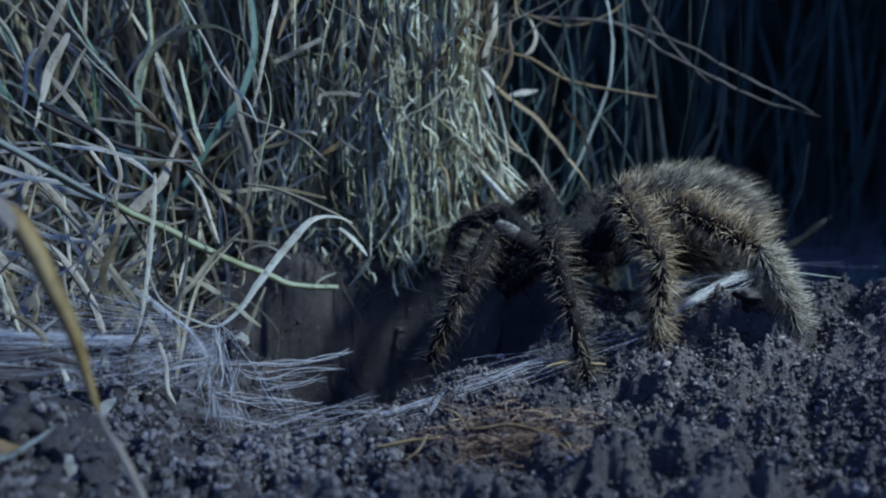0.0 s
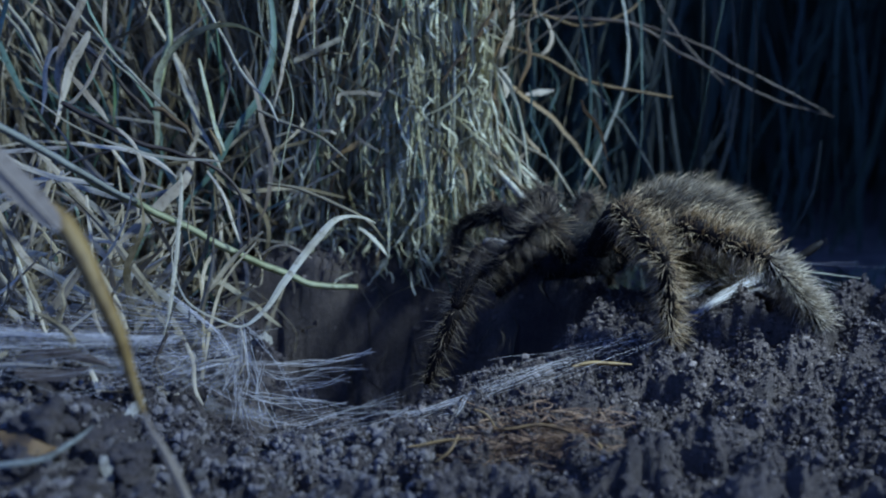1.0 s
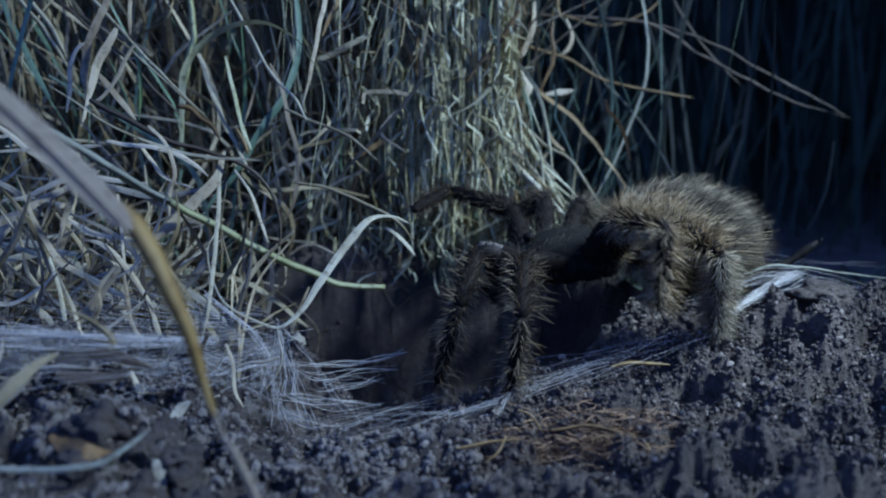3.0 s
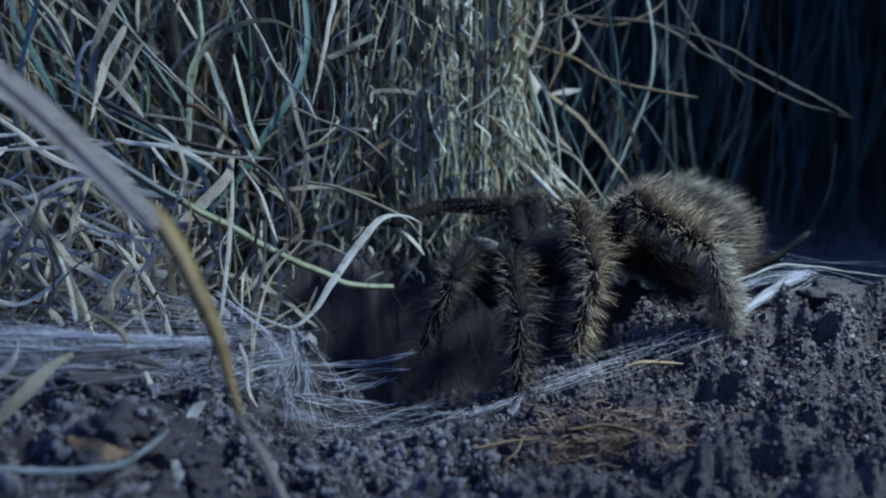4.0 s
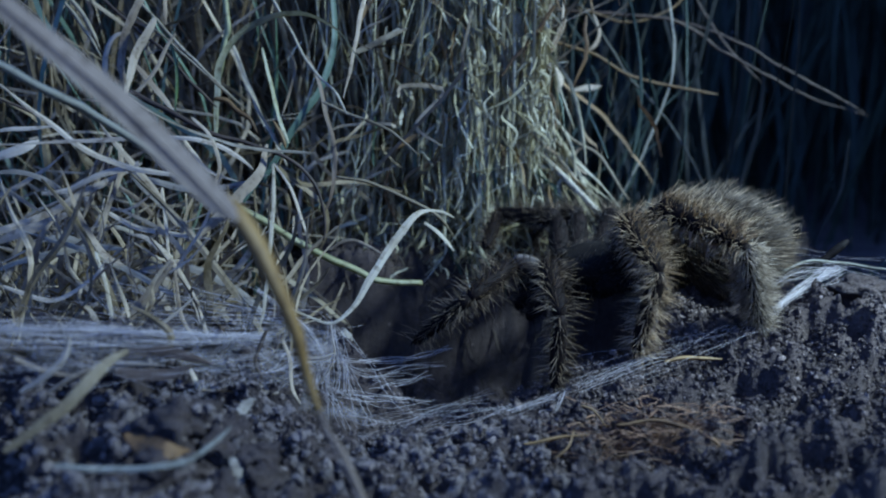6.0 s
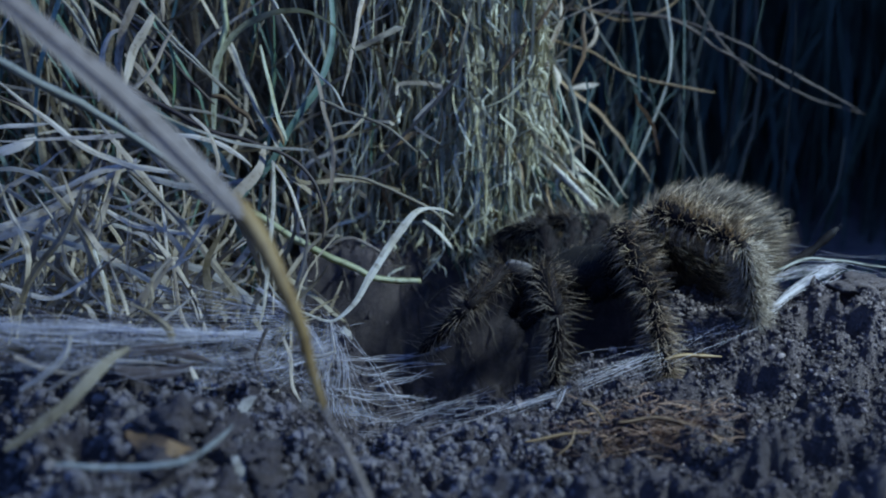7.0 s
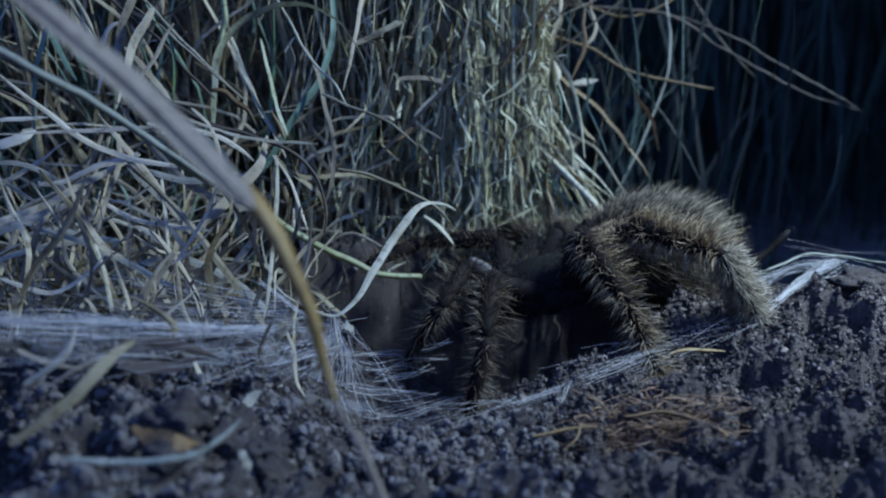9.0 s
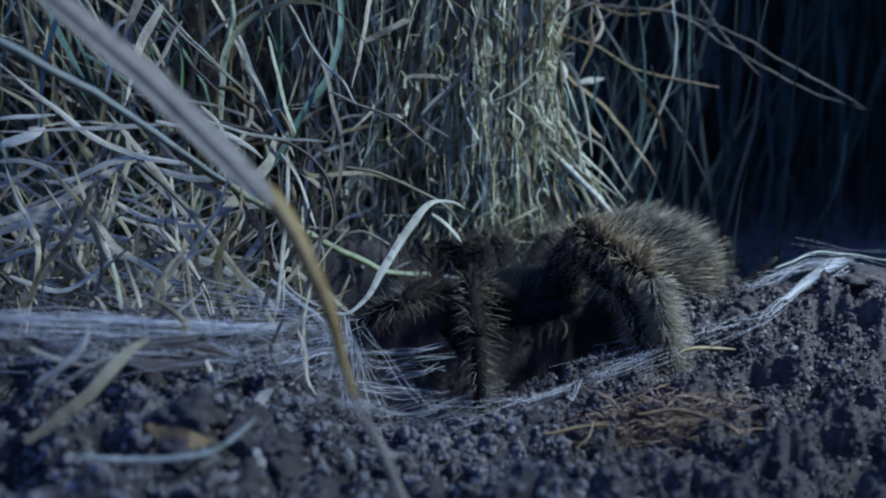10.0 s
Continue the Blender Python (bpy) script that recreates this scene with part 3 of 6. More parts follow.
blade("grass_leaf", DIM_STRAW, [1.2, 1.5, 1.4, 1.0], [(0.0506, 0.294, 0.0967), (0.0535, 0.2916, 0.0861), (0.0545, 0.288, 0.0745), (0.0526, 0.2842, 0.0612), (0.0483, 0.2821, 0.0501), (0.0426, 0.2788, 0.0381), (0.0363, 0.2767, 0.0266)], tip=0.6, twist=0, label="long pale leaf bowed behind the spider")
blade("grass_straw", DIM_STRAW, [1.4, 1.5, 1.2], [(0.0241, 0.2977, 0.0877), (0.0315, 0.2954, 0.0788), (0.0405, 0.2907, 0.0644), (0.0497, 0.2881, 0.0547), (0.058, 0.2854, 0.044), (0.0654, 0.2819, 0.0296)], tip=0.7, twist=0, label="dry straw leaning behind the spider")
# the darker straw colour here replaces a falloff that the lamp doesn't give
blade("grass_straw", BROWN_STRAW, [1.6, 1.6, 1.4, 1.0], [(0.006, 0.3014, 0.0858), (0.0246, 0.3002, 0.085), (0.0452, 0.2988, 0.084), (0.0601, 0.2974, 0.0814), (0.0722, 0.295, 0.0736), (0.0867, 0.2937, 0.0664), (0.104, 0.292, 0.0582), (0.1237, 0.2907, 0.0527)], tip=0.4, twist=0, label="long straw stretching over the dark")
blade("grass_straw", BROWN_STRAW, [1.3, 1.3, 1.0], [(0.0598, 0.2998, 0.083), (0.0795, 0.2971, 0.0759), (0.0955, 0.2944, 0.0673), (0.1106, 0.2919, 0.0597), (0.1218, 0.2899, 0.0535)], tip=0.4, twist=0, label="long straw stretching over the dark")
blade("grass_straw", BROWN_STRAW, [1.5, 1.4, 1.0], [(0.0632, 0.3111, 0.0985), (0.071, 0.3079, 0.0853), (0.0797, 0.3047, 0.0732), (0.0903, 0.3019, 0.0629)], tip=0.4, twist=0, label="brown straw against the dark")
blade("grass_straw", ORANGE_STRAW, [1.3, 1.4, 1.0], [(0.0119, 0.2886, 0.0756), (0.0281, 0.2867, 0.0711), (0.0408, 0.2845, 0.0642), (0.0609, 0.2836, 0.0604), (0.0681, 0.2829, 0.0593)], tip=0.5, twist=0, label="rust-brown straw beside the tuft")
blade("grass_leaf", ORANGE_STRAW, [1.6, 2.2, 1.8, 1.0], [(0.017, 0.2814, 0.0626), (0.0211, 0.2804, 0.0588), (0.0284, 0.28, 0.054), (0.0347, 0.2781, 0.0471), (0.04, 0.2763, 0.0402), (0.0466, 0.2751, 0.0314)], tip=0.5, twist=0, label="rust-yellow leaf of dry grass")
blade("grass_straw", ORANGE_STRAW, [1.2, 1.2, 0.9], [(0.0246, 0.3005, 0.0864), (0.0414, 0.2985, 0.0817), (0.0545, 0.2986, 0.0856), (0.0619, 0.2996, 0.092)], tip=0.6, twist=0, label="rust-brown straw beside the tuft")
blade("grass_straw", GREEN_STEM, [1.6, 1.6, 1.5], [(0.0082, 0.2744, 0.0942), (0.0071, 0.272, 0.0826), (0.0064, 0.2692, 0.0694), (0.0059, 0.267, 0.0545)], tip=0.8, twist=0, label="upright yellow-green stem beside the tuft")
blade("grass_straw", DRY_STRAW, [1.3, 1.5, 1.3], [(0.0063, 0.2779, 0.0626), (0.0116, 0.2756, 0.0532), (0.0186, 0.2736, 0.0456), (0.0274, 0.272, 0.0406), (0.0321, 0.2703, 0.0338), (0.037, 0.2686, 0.027)], tip=0.6, twist=0, label="pale straw falling from the tuft")
blade("grass_straw", DRY_STRAW, [2.0, 2.8, 3.0, 2.6], [(0.0035, 0.2671, 0.0494), (0.0084, 0.263, 0.0414), (0.0146, 0.2581, 0.0345), (0.0201, 0.2535, 0.029), (0.026, 0.2498, 0.0225)], tip=0.9, twist=0, label="thick pale stalk leaning from the tuft")
blade("grass_leaf", PALE_LEAF, [1.0, 2.6, 3.0, 1.6], [(0.0087, 0.2748, 0.0678), (0.0118, 0.2745, 0.067), (0.0144, 0.2736, 0.0636), (0.0139, 0.2727, 0.0591)], tip=0.3, twist=0, label="small curled pale leaf")
blade("grass_leaf", PALE_LEAF, [1.0, 2.2, 2.2, 1.0], [(0.0164, 0.2808, 0.0883), (0.0159, 0.2792, 0.0806), (0.0135, 0.2779, 0.0738), (0.0121, 0.2774, 0.0712)], tip=0.3, twist=0, label="small curled pale leaf")
blade("grass_leaf", PALE_LEAF, [1.0, 1.8, 1.8, 0.8], [(0.0281, 0.2895, 0.0838), (0.0299, 0.2882, 0.0785), (0.0281, 0.2874, 0.0741), (0.0245, 0.287, 0.0714)], tip=0.3, twist=0, label="small curled pale leaf")
blade("grass_leaf", PALE_LEAF, [1.0, 2.4, 1.0], [(0.021, 0.2847, 0.0599), (0.0255, 0.2847, 0.0608), (0.0303, 0.2845, 0.0613)], tip=0.3, twist=0, label="small pale leaf of grass")
blade("grass_leaf", PALE_LEAF, [0.8, 1.2, 1.4, 0.8], [(0.0213, 0.2611, 0.0358), (0.0176, 0.262, 0.0391), (0.0185, 0.2627, 0.0424), (0.0207, 0.2628, 0.0435)], tip=0.3, twist=0, label="small hooked pale leaf")
blade("grass_straw", BROWN_STRAW, [1.0, 1.1, 0.8], [(-0.008, 0.2615, 0.0874), (0.0008, 0.26, 0.0823), (0.0102, 0.2588, 0.0796)], tip=0.4, twist=0, label="dark brown twig across the tuft")
blade("grass_leaf", DRY_STRAW, [1.0, 1.4, 1.0], [(-0.0282, 0.2351, 0.0259), (-0.0244, 0.2334, 0.0235), (-0.0207, 0.2322, 0.0188)], tip=0.4, twist=0, label="thin straw at the foot of the tuft")
blade("root_fibre", ORANGE_STRAW, [0.5, 0.6, 0.4], [(0.0002, 0.1687, 0.0009), (0.0031, 0.1683, -0.0005), (0.0052, 0.1665, -0.0034)], tip=0.5, twist=0, label="fine root fibre on the soil")
blade("root_fibre", ORANGE_STRAW, [0.5, 0.7, 0.4], [(-0.0134, 0.1585, -0.0026), (-0.0073, 0.1593, -0.0021), (-0.0003, 0.1591, -0.0014)], tip=0.5, twist=0, label="rust-brown root fibre on the soil")
blade("root_fibre", ORANGE_STRAW, [0.7, 0.9, 0.6], [(0.0051, 0.1611, -0.0002), (0.0141, 0.1616, 0.0002), (0.0227, 0.1598, -0.0015), (0.025, 0.1562, -0.0031)], tip=0.5, twist=0, label="rust-brown root fibre on the soil")
blade("root_fibre", ORANGE_STRAW, [0.8, 1.0, 0.7], [(0.0227, 0.1855, 0.0037), (0.028, 0.1864, 0.0044), (0.0366, 0.1868, 0.0038)], tip=0.4, twist=0, label="short straw lying on the soil")
blade("root_fibre", ORANGE_STRAW, [0.5, 0.6, 0.4], [(-0.0028, 0.1603, -0.0012), (-0.0049, 0.1569, -0.0031), (-0.0078, 0.1557, -0.0048)], tip=0.5, twist=0, label="fine root fibre on the soil")
blade("root_fibre", DRY_STRAW, [0.5, 0.6, 0.4], [(0.0206, 0.1565, -0.0032), (0.0243, 0.1505, -0.0061), (0.0285, 0.1466, -0.0087)], tip=0.5, twist=0, label="fine root fibre on the soil")
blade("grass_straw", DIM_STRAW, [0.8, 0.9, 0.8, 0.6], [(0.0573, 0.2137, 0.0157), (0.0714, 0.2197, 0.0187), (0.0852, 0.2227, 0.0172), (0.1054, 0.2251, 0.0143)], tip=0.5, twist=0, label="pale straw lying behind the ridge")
blade("grass_leaf", PALE_LEAF, [1.6, 1.9, 1.7, 1.0], [(-0.0953, 0.2321, 0.0892), (-0.0978, 0.2309, 0.0831), (-0.1004, 0.2299, 0.0776), (-0.1025, 0.2286, 0.0714), (-0.1032, 0.2275, 0.066), (-0.1022, 0.2264, 0.0612), (-0.103, 0.2252, 0.0551)], tip=0.4, twist=30, label="drooping pale leaf of grass")
blade("grass_leaf", PALE_LEAF, [1.4, 2.2, 2.0, 1.0, 0.8], [(-0.0944, 0.2274, 0.0773), (-0.0966, 0.2266, 0.0728), (-0.0994, 0.2257, 0.0681), (-0.1005, 0.2246, 0.0627), (-0.1021, 0.2235, 0.0573), (-0.1032, 0.2228, 0.0535)], tip=0.4, twist=-20, label="short folded pale leaf with a blunt end")
blade("grass_leaf", PALE_LEAF, [1.0, 1.7, 1.7, 1.2], [(-0.1017, 0.2288, 0.0678), (-0.0981, 0.2279, 0.0643), (-0.0942, 0.2266, 0.0593), (-0.0908, 0.2255, 0.0551)], tip=0.4, twist=0, label="broad pale blade crossing the tangle")
blade("grass_leaf", PALE_LEAF, [0.8, 1.4, 1.7, 1.3], [(-0.1026, 0.2322, 0.0736), (-0.1057, 0.2322, 0.0727), (-0.1077, 0.2315, 0.0691), (-0.1081, 0.2303, 0.0631), (-0.1088, 0.2288, 0.0562)], tip=0.4, twist=0, label="pale leaf hooked at its tip")
blade("grass_straw", DRY_STRAW, [1.2, 1.2, 1.0], [(-0.1249, 0.2396, 0.088), (-0.1211, 0.2384, 0.0832), (-0.1153, 0.2366, 0.0763), (-0.1096, 0.2344, 0.0677)], tip=0.4, twist=0, label="pair of parallel dry straws, the thinner one")
blade("grass_straw", DRY_STRAW, [1.4, 1.5, 1.2], [(-0.1236, 0.2416, 0.0882), (-0.1196, 0.2404, 0.0833), (-0.1139, 0.2385, 0.0763), (-0.1106, 0.2369, 0.0696)], tip=0.4, twist=0, label="pair of parallel dry straws, the broader one")
blade("grass_leaf", GREEN_LEAF, [0.8, 1.0, 0.8], [(-0.0962, 0.2376, 0.0769), (-0.0929, 0.2363, 0.0713), (-0.0916, 0.2346, 0.0639), (-0.092, 0.2326, 0.0543)], tip=0.4, twist=0, label="thin green leaf in the tangle")
blade("grass_leaf", PALE_LEAF, [1.0, 1.1], [(-0.0945, 0.2413, 0.0894), (-0.0946, 0.2401, 0.0837), (-0.0948, 0.2384, 0.0758)], tip=0.4, twist=0, label="straight pale end of a leaf")
blade("grass_leaf", PALE_LEAF, [0.6, 1.0, 0.8, 0.8], [(-0.0895, 0.2253, 0.0736), (-0.0923, 0.2244, 0.0689), (-0.0949, 0.2236, 0.0641), (-0.0979, 0.2229, 0.0603), (-0.0999, 0.2229, 0.0596)], tip=0.4, twist=0, label="thin pale leaf broken at a joint")
blade("grass_straw", BROWN_STRAW, [1.0, 1.2, 1.2], [(-0.1131, 0.2422, 0.0843), (-0.1041, 0.2401, 0.0765), (-0.0953, 0.238, 0.0693), (-0.0877, 0.2359, 0.0614), (-0.0819, 0.2344, 0.0558)], tip=0.4, twist=0, label="tan straw slanting through the tangle")
blade("grass_straw", DRY_STRAW, [0.6, 0.7, 0.6], [(-0.1007, 0.234, 0.0778), (-0.0922, 0.2322, 0.0715), (-0.0837, 0.2301, 0.0641), (-0.0729, 0.2275, 0.0549)], tip=0.4, twist=0, label="hair-thin dry straw in the tangle")
blade("grass_straw", ORANGE_STRAW, [1.4, 1.8, 1.6, 0.9], [(-0.0832, 0.2369, 0.0579), (-0.0797, 0.2366, 0.0574), (-0.0765, 0.2358, 0.0546), (-0.0736, 0.2353, 0.0526), (-0.0718, 0.2344, 0.0491)], tip=0.4, twist=0, label="yellowed joint of a grass stalk")
blade("grass_leaf", GREEN_STEM, [0.8, 1.2, 1.3], [(-0.071, 0.241, 0.0706), (-0.0689, 0.2392, 0.0627), (-0.0665, 0.2371, 0.0537), (-0.0641, 0.2355, 0.0465)], tip=0.4, twist=0, label="young green leaf of grass")
blade("grass_straw", ORANGE_STRAW, [0.8, 1.6, 1.6, 0.8], [(-0.0679, 0.2364, 0.0523), (-0.0664, 0.2358, 0.0497), (-0.0653, 0.2351, 0.0471), (-0.0647, 0.2347, 0.0451)], tip=0.4, twist=0, label="yellow sheath at a leaf's foot")
blade("grass_leaf", PALE_LEAF, [0.6, 0.8, 0.6], [(-0.0639, 0.2405, 0.0703), (-0.0623, 0.2394, 0.0654), (-0.0643, 0.2379, 0.0578), (-0.0656, 0.237, 0.0535)], tip=0.4, twist=0, label="thin pale curl in the tangle")
blade("grass_leaf", BROWN_STRAW, [1.0, 1.5, 1.5, 1.0], [(-0.0596, 0.2441, 0.0689), (-0.0566, 0.2426, 0.0627), (-0.0548, 0.2408, 0.0547), (-0.0527, 0.239, 0.0469), (-0.0521, 0.2372, 0.0389), (-0.0529, 0.2361, 0.0333), (-0.0556, 0.235, 0.0277)], tip=0.4, twist=0, label="tan leaf hanging beside the tuft")
blade("grass_leaf", PALE_LEAF, [1.0, 1.3, 1.3, 0.8], [(-0.0941, 0.2135, 0.0508), (-0.0867, 0.2128, 0.0497), (-0.079, 0.2122, 0.0487), (-0.0735, 0.2113, 0.0459), (-0.07, 0.2104, 0.0428)], tip=0.4, twist=0, label="pale arched leaf in the tangle")
blade("grass_leaf", PALE_LEAF, [0.9, 1.1, 0.9], [(-0.0865, 0.2149, 0.0497), (-0.0838, 0.2139, 0.0458), (-0.0803, 0.2128, 0.0419), (-0.0736, 0.212, 0.0399)], tip=0.4, twist=0, label="pale leaf bent at its middle")
blade("grass_leaf", PALE_LEAF, [0.8, 1.0, 1.0, 0.8], [(-0.0836, 0.2116, 0.0545), (-0.0794, 0.2106, 0.0507), (-0.0772, 0.209, 0.044), (-0.0783, 0.2078, 0.0382), (-0.0788, 0.2068, 0.0331)], tip=0.4, twist=0, label="pale thin arch of dry grass")
blade("grass_leaf", PALE_LEAF, [1.0, 1.5, 1.5, 1.0], [(-0.1029, 0.2071, 0.0333), (-0.0966, 0.2062, 0.0303), (-0.0894, 0.2054, 0.0286), (-0.0789, 0.2045, 0.0275)], tip=0.4, twist=0, label="pale leaf lying level in the tangle")
blade("grass_leaf", PALE_LEAF, [0.6, 0.8, 0.7], [(-0.1035, 0.2084, 0.0344), (-0.0993, 0.208, 0.0334), (-0.0953, 0.2082, 0.0353), (-0.0909, 0.2086, 0.0384)], tip=0.4, twist=0, label="thin crinkled pale leaf")
blade("grass_leaf", PALE_LEAF, [0.8, 0.9, 0.7], [(-0.0893, 0.2046, 0.0393), (-0.0885, 0.2029, 0.0317), (-0.0874, 0.201, 0.0229)], tip=0.4, twist=0, label="upright thin pale leaf")
blade("grass_leaf", PALE_LEAF, [1.0, 1.3, 1.2, 0.8], [(-0.0992, 0.2092, 0.0488), (-0.0994, 0.2075, 0.0408), (-0.1025, 0.2059, 0.0324), (-0.1048, 0.2043, 0.0241)], tip=0.4, twist=0, label="pale leaf leaning over the tangle")
blade("grass_leaf", PALE_LEAF, [0.8, 1.0, 0.8], [(-0.1035, 0.2115, 0.0485), (-0.1064, 0.21, 0.041), (-0.1106, 0.208, 0.0304)], tip=0.4, twist=0, label="one of several close pale straws")
blade("grass_leaf", PALE_LEAF, [0.8, 1.0, 0.8], [(-0.1016, 0.2102, 0.0479), (-0.1047, 0.2087, 0.0399), (-0.1081, 0.2069, 0.0309)], tip=0.4, twist=0, label="one of several close pale straws")
blade("grass_leaf", BROWN_STRAW, [0.6, 0.8, 0.6], [(-0.1025, 0.2099, 0.0437), (-0.1057, 0.2085, 0.0366), (-0.1098, 0.2072, 0.0295)], tip=0.4, twist=0, label="brown straw among close pale straws")
blade("grass_leaf", PALE_LEAF, [1.6, 2.2, 2.0, 1.2], [(-0.1271, 0.2, 0.027), (-0.1196, 0.2001, 0.0296), (-0.1135, 0.2003, 0.0319), (-0.108, 0.2005, 0.0344)], tip=0.7, twist=0, label="broad pale dead leaf in the tangle")
blade("grass_leaf", PALE_LEAF, [0.8, 1.3, 1.6, 1.6], [(-0.1158, 0.2047, 0.0376), (-0.1094, 0.2047, 0.039), (-0.1017, 0.2049, 0.0423), (-0.0943, 0.205, 0.0446)], tip=0.8, twist=0, label="pale leaf with a blunt end")
blade("grass_leaf", PALE_LEAF, [1.0, 1.2, 0.8], [(-0.1313, 0.2196, 0.0502), (-0.1245, 0.2193, 0.0508), (-0.1178, 0.2191, 0.0514)], tip=0.4, twist=0, label="level pale leaf in shade")
blade("grass_straw", BROWN_STRAW, [0.7, 0.8, 0.6], [(-0.1281, 0.2169, 0.0579), (-0.1241, 0.2163, 0.0561), (-0.1185, 0.2156, 0.0541), (-0.113, 0.2145, 0.0505)], tip=0.4, twist=0, label="dark thin straw in the tangle")
blade("grass_leaf", PALE_LEAF, [0.7, 0.9, 0.7], [(-0.067, 0.2286, 0.0423), (-0.063, 0.2271, 0.0364), (-0.0601, 0.2253, 0.0291), (-0.0583, 0.2241, 0.0238)], tip=0.4, twist=0, label="thin pale leaf falling beside the burrow")
blade("grass_leaf", PALE_LEAF, [0.6, 0.8, 0.8], [(-0.0533, 0.2252, 0.0206), (-0.0496, 0.2254, 0.0226), (-0.0449, 0.2251, 0.0224), (-0.0397, 0.2242, 0.0196)], tip=0.4, twist=0, label="thin pale arch over the burrow")
blade("grass_leaf", PALE_LEAF, [0.8, 1.2, 1.2, 0.8], [(-0.1196, 0.1899, 0.0203), (-0.1135, 0.1891, 0.018), (-0.108, 0.1887, 0.0178), (-0.1017, 0.1892, 0.0215), (-0.0976, 0.19, 0.0265)], tip=0.4, twist=0, label="pale leaf curving low over the web")
blade("grass_leaf", DRY_STRAW, [0.7, 1.0, 0.7], [(-0.101, 0.1924, 0.0272), (-0.0987, 0.1907, 0.0197), (-0.0975, 0.1894, 0.0143), (-0.097, 0.1886, 0.0107)], tip=0.4, twist=0, label="pale leaf standing in the web")
blade("grass_leaf", PALE_LEAF, [1.0, 1.8, 1.8, 1.0], [(-0.0826, 0.1832, 0.0271), (-0.0868, 0.1822, 0.0213), (-0.0901, 0.1815, 0.0176), (-0.0945, 0.1806, 0.012)], tip=0.4, twist=0, label="broad pale leaf lying in the web")
blade("grass_leaf", PALE_LEAF, [0.7, 0.9, 0.7], [(-0.0833, 0.1878, 0.0248), (-0.0828, 0.1863, 0.0177), (-0.0813, 0.1852, 0.013), (-0.0789, 0.1844, 0.01)], tip=0.4, twist=0, label="thin bent leaf in the web")
blade("grass_leaf", PALE_LEAF, [0.6, 0.8, 0.6], [(-0.095, 0.1878, 0.012), (-0.0943, 0.1884, 0.0152), (-0.0913, 0.1886, 0.0166), (-0.0882, 0.1881, 0.0152), (-0.0838, 0.1879, 0.0153), (-0.0811, 0.188, 0.0167), (-0.0809, 0.1884, 0.0186)], tip=0.4, twist=0, label="thin looping leaf on the web")
blade("grass_leaf", PALE_LEAF, [0.9, 1.3, 0.9], [(-0.1008, 0.1483, 0.0125), (-0.0969, 0.1486, 0.0152), (-0.0938, 0.1491, 0.018), (-0.0927, 0.1497, 0.0215)], tip=0.4, twist=0, label="pale leaf leaning from the soil")
blade("grass_leaf", PALE_LEAF, [0.7, 0.9, 0.6], [(-0.1027, 0.1515, 0.0174), (-0.0978, 0.1508, 0.0154), (-0.0919, 0.1502, 0.0145)], tip=0.4, twist=0, label="pale straw lying by the web")
blade("grass_leaf", PALE_LEAF, [0.8, 1.2, 1.0, 0.6], [(-0.0772, 0.1688, 0.0094), (-0.0755, 0.1679, 0.0057), (-0.0742, 0.1667, 0.0003), (-0.0735, 0.1658, -0.0035)], tip=0.4, twist=0, label="pale straw stuck in the soil")
blade("grass_leaf", BROWN_STRAW, [1.6, 2.6, 2.2, 1.0], [(-0.09, 0.1637, 0.0108), (-0.0847, 0.1632, 0.01), (-0.0793, 0.163, 0.0104), (-0.0751, 0.1631, 0.0118)], tip=0.4, twist=0, label="brown dead leaf under the web")
blade("grass_leaf", PALE_LEAF, [0.7, 0.9, 0.6], [(-0.0601, 0.1776, 0.0121), (-0.0587, 0.1767, 0.0083), (-0.0583, 0.1755, 0.0026), (-0.0566, 0.1747, -0.0008)], tip=0.4, twist=0, label="thin pale straw at the burrow's rim")
blade("grass_leaf", PALE_LEAF, [0.6, 0.9, 0.6], [(-0.0585, 0.1793, 0.0059), (-0.0559, 0.1794, 0.0073), (-0.0521, 0.1793, 0.0076), (-0.0493, 0.1793, 0.0086)], tip=0.4, twist=0, label="thin pale straw across the rim")
blade("grass_leaf", PALE_LEAF, [0.7, 2.6, 2.4, 0.8], [(-0.0654, 0.173, 0.0036), (-0.0639, 0.173, 0.0036), (-0.0622, 0.1728, 0.0032), (-0.0608, 0.1725, 0.0025)], tip=0.4, twist=0, label="bleached scrap of leaf on the soil")
blade("grass_straw", DRY_STRAW, [1.4, 1.7, 1.6, 1.2], [(-0.0067, 0.2695, 0.0676), (-0.006, 0.2666, 0.0544), (-0.0046, 0.2647, 0.0458), (-0.0029, 0.2629, 0.0379), (-0.0016, 0.2609, 0.0287)], tip=0.4, twist=0, label="pale straw hanging down the tuft")
blade("grass_straw", DRY_STRAW, [1.2, 1.6, 1.4], [(-0.0074, 0.2717, 0.0775), (-0.0067, 0.2688, 0.0643), (-0.0067, 0.2649, 0.0461), (-0.0063, 0.2613, 0.0293)], tip=0.4, twist=0, label="pale straw hanging down the tuft")
blade("grass_straw", DRY_STRAW, [1.4, 1.6, 1.4], [(-0.0034, 0.2747, 0.0924), (-0.0023, 0.2714, 0.0776), (-0.003, 0.2683, 0.0627), (-0.0033, 0.2647, 0.0462)], tip=0.4, twist=0, label="pale straw hanging down the tuft")
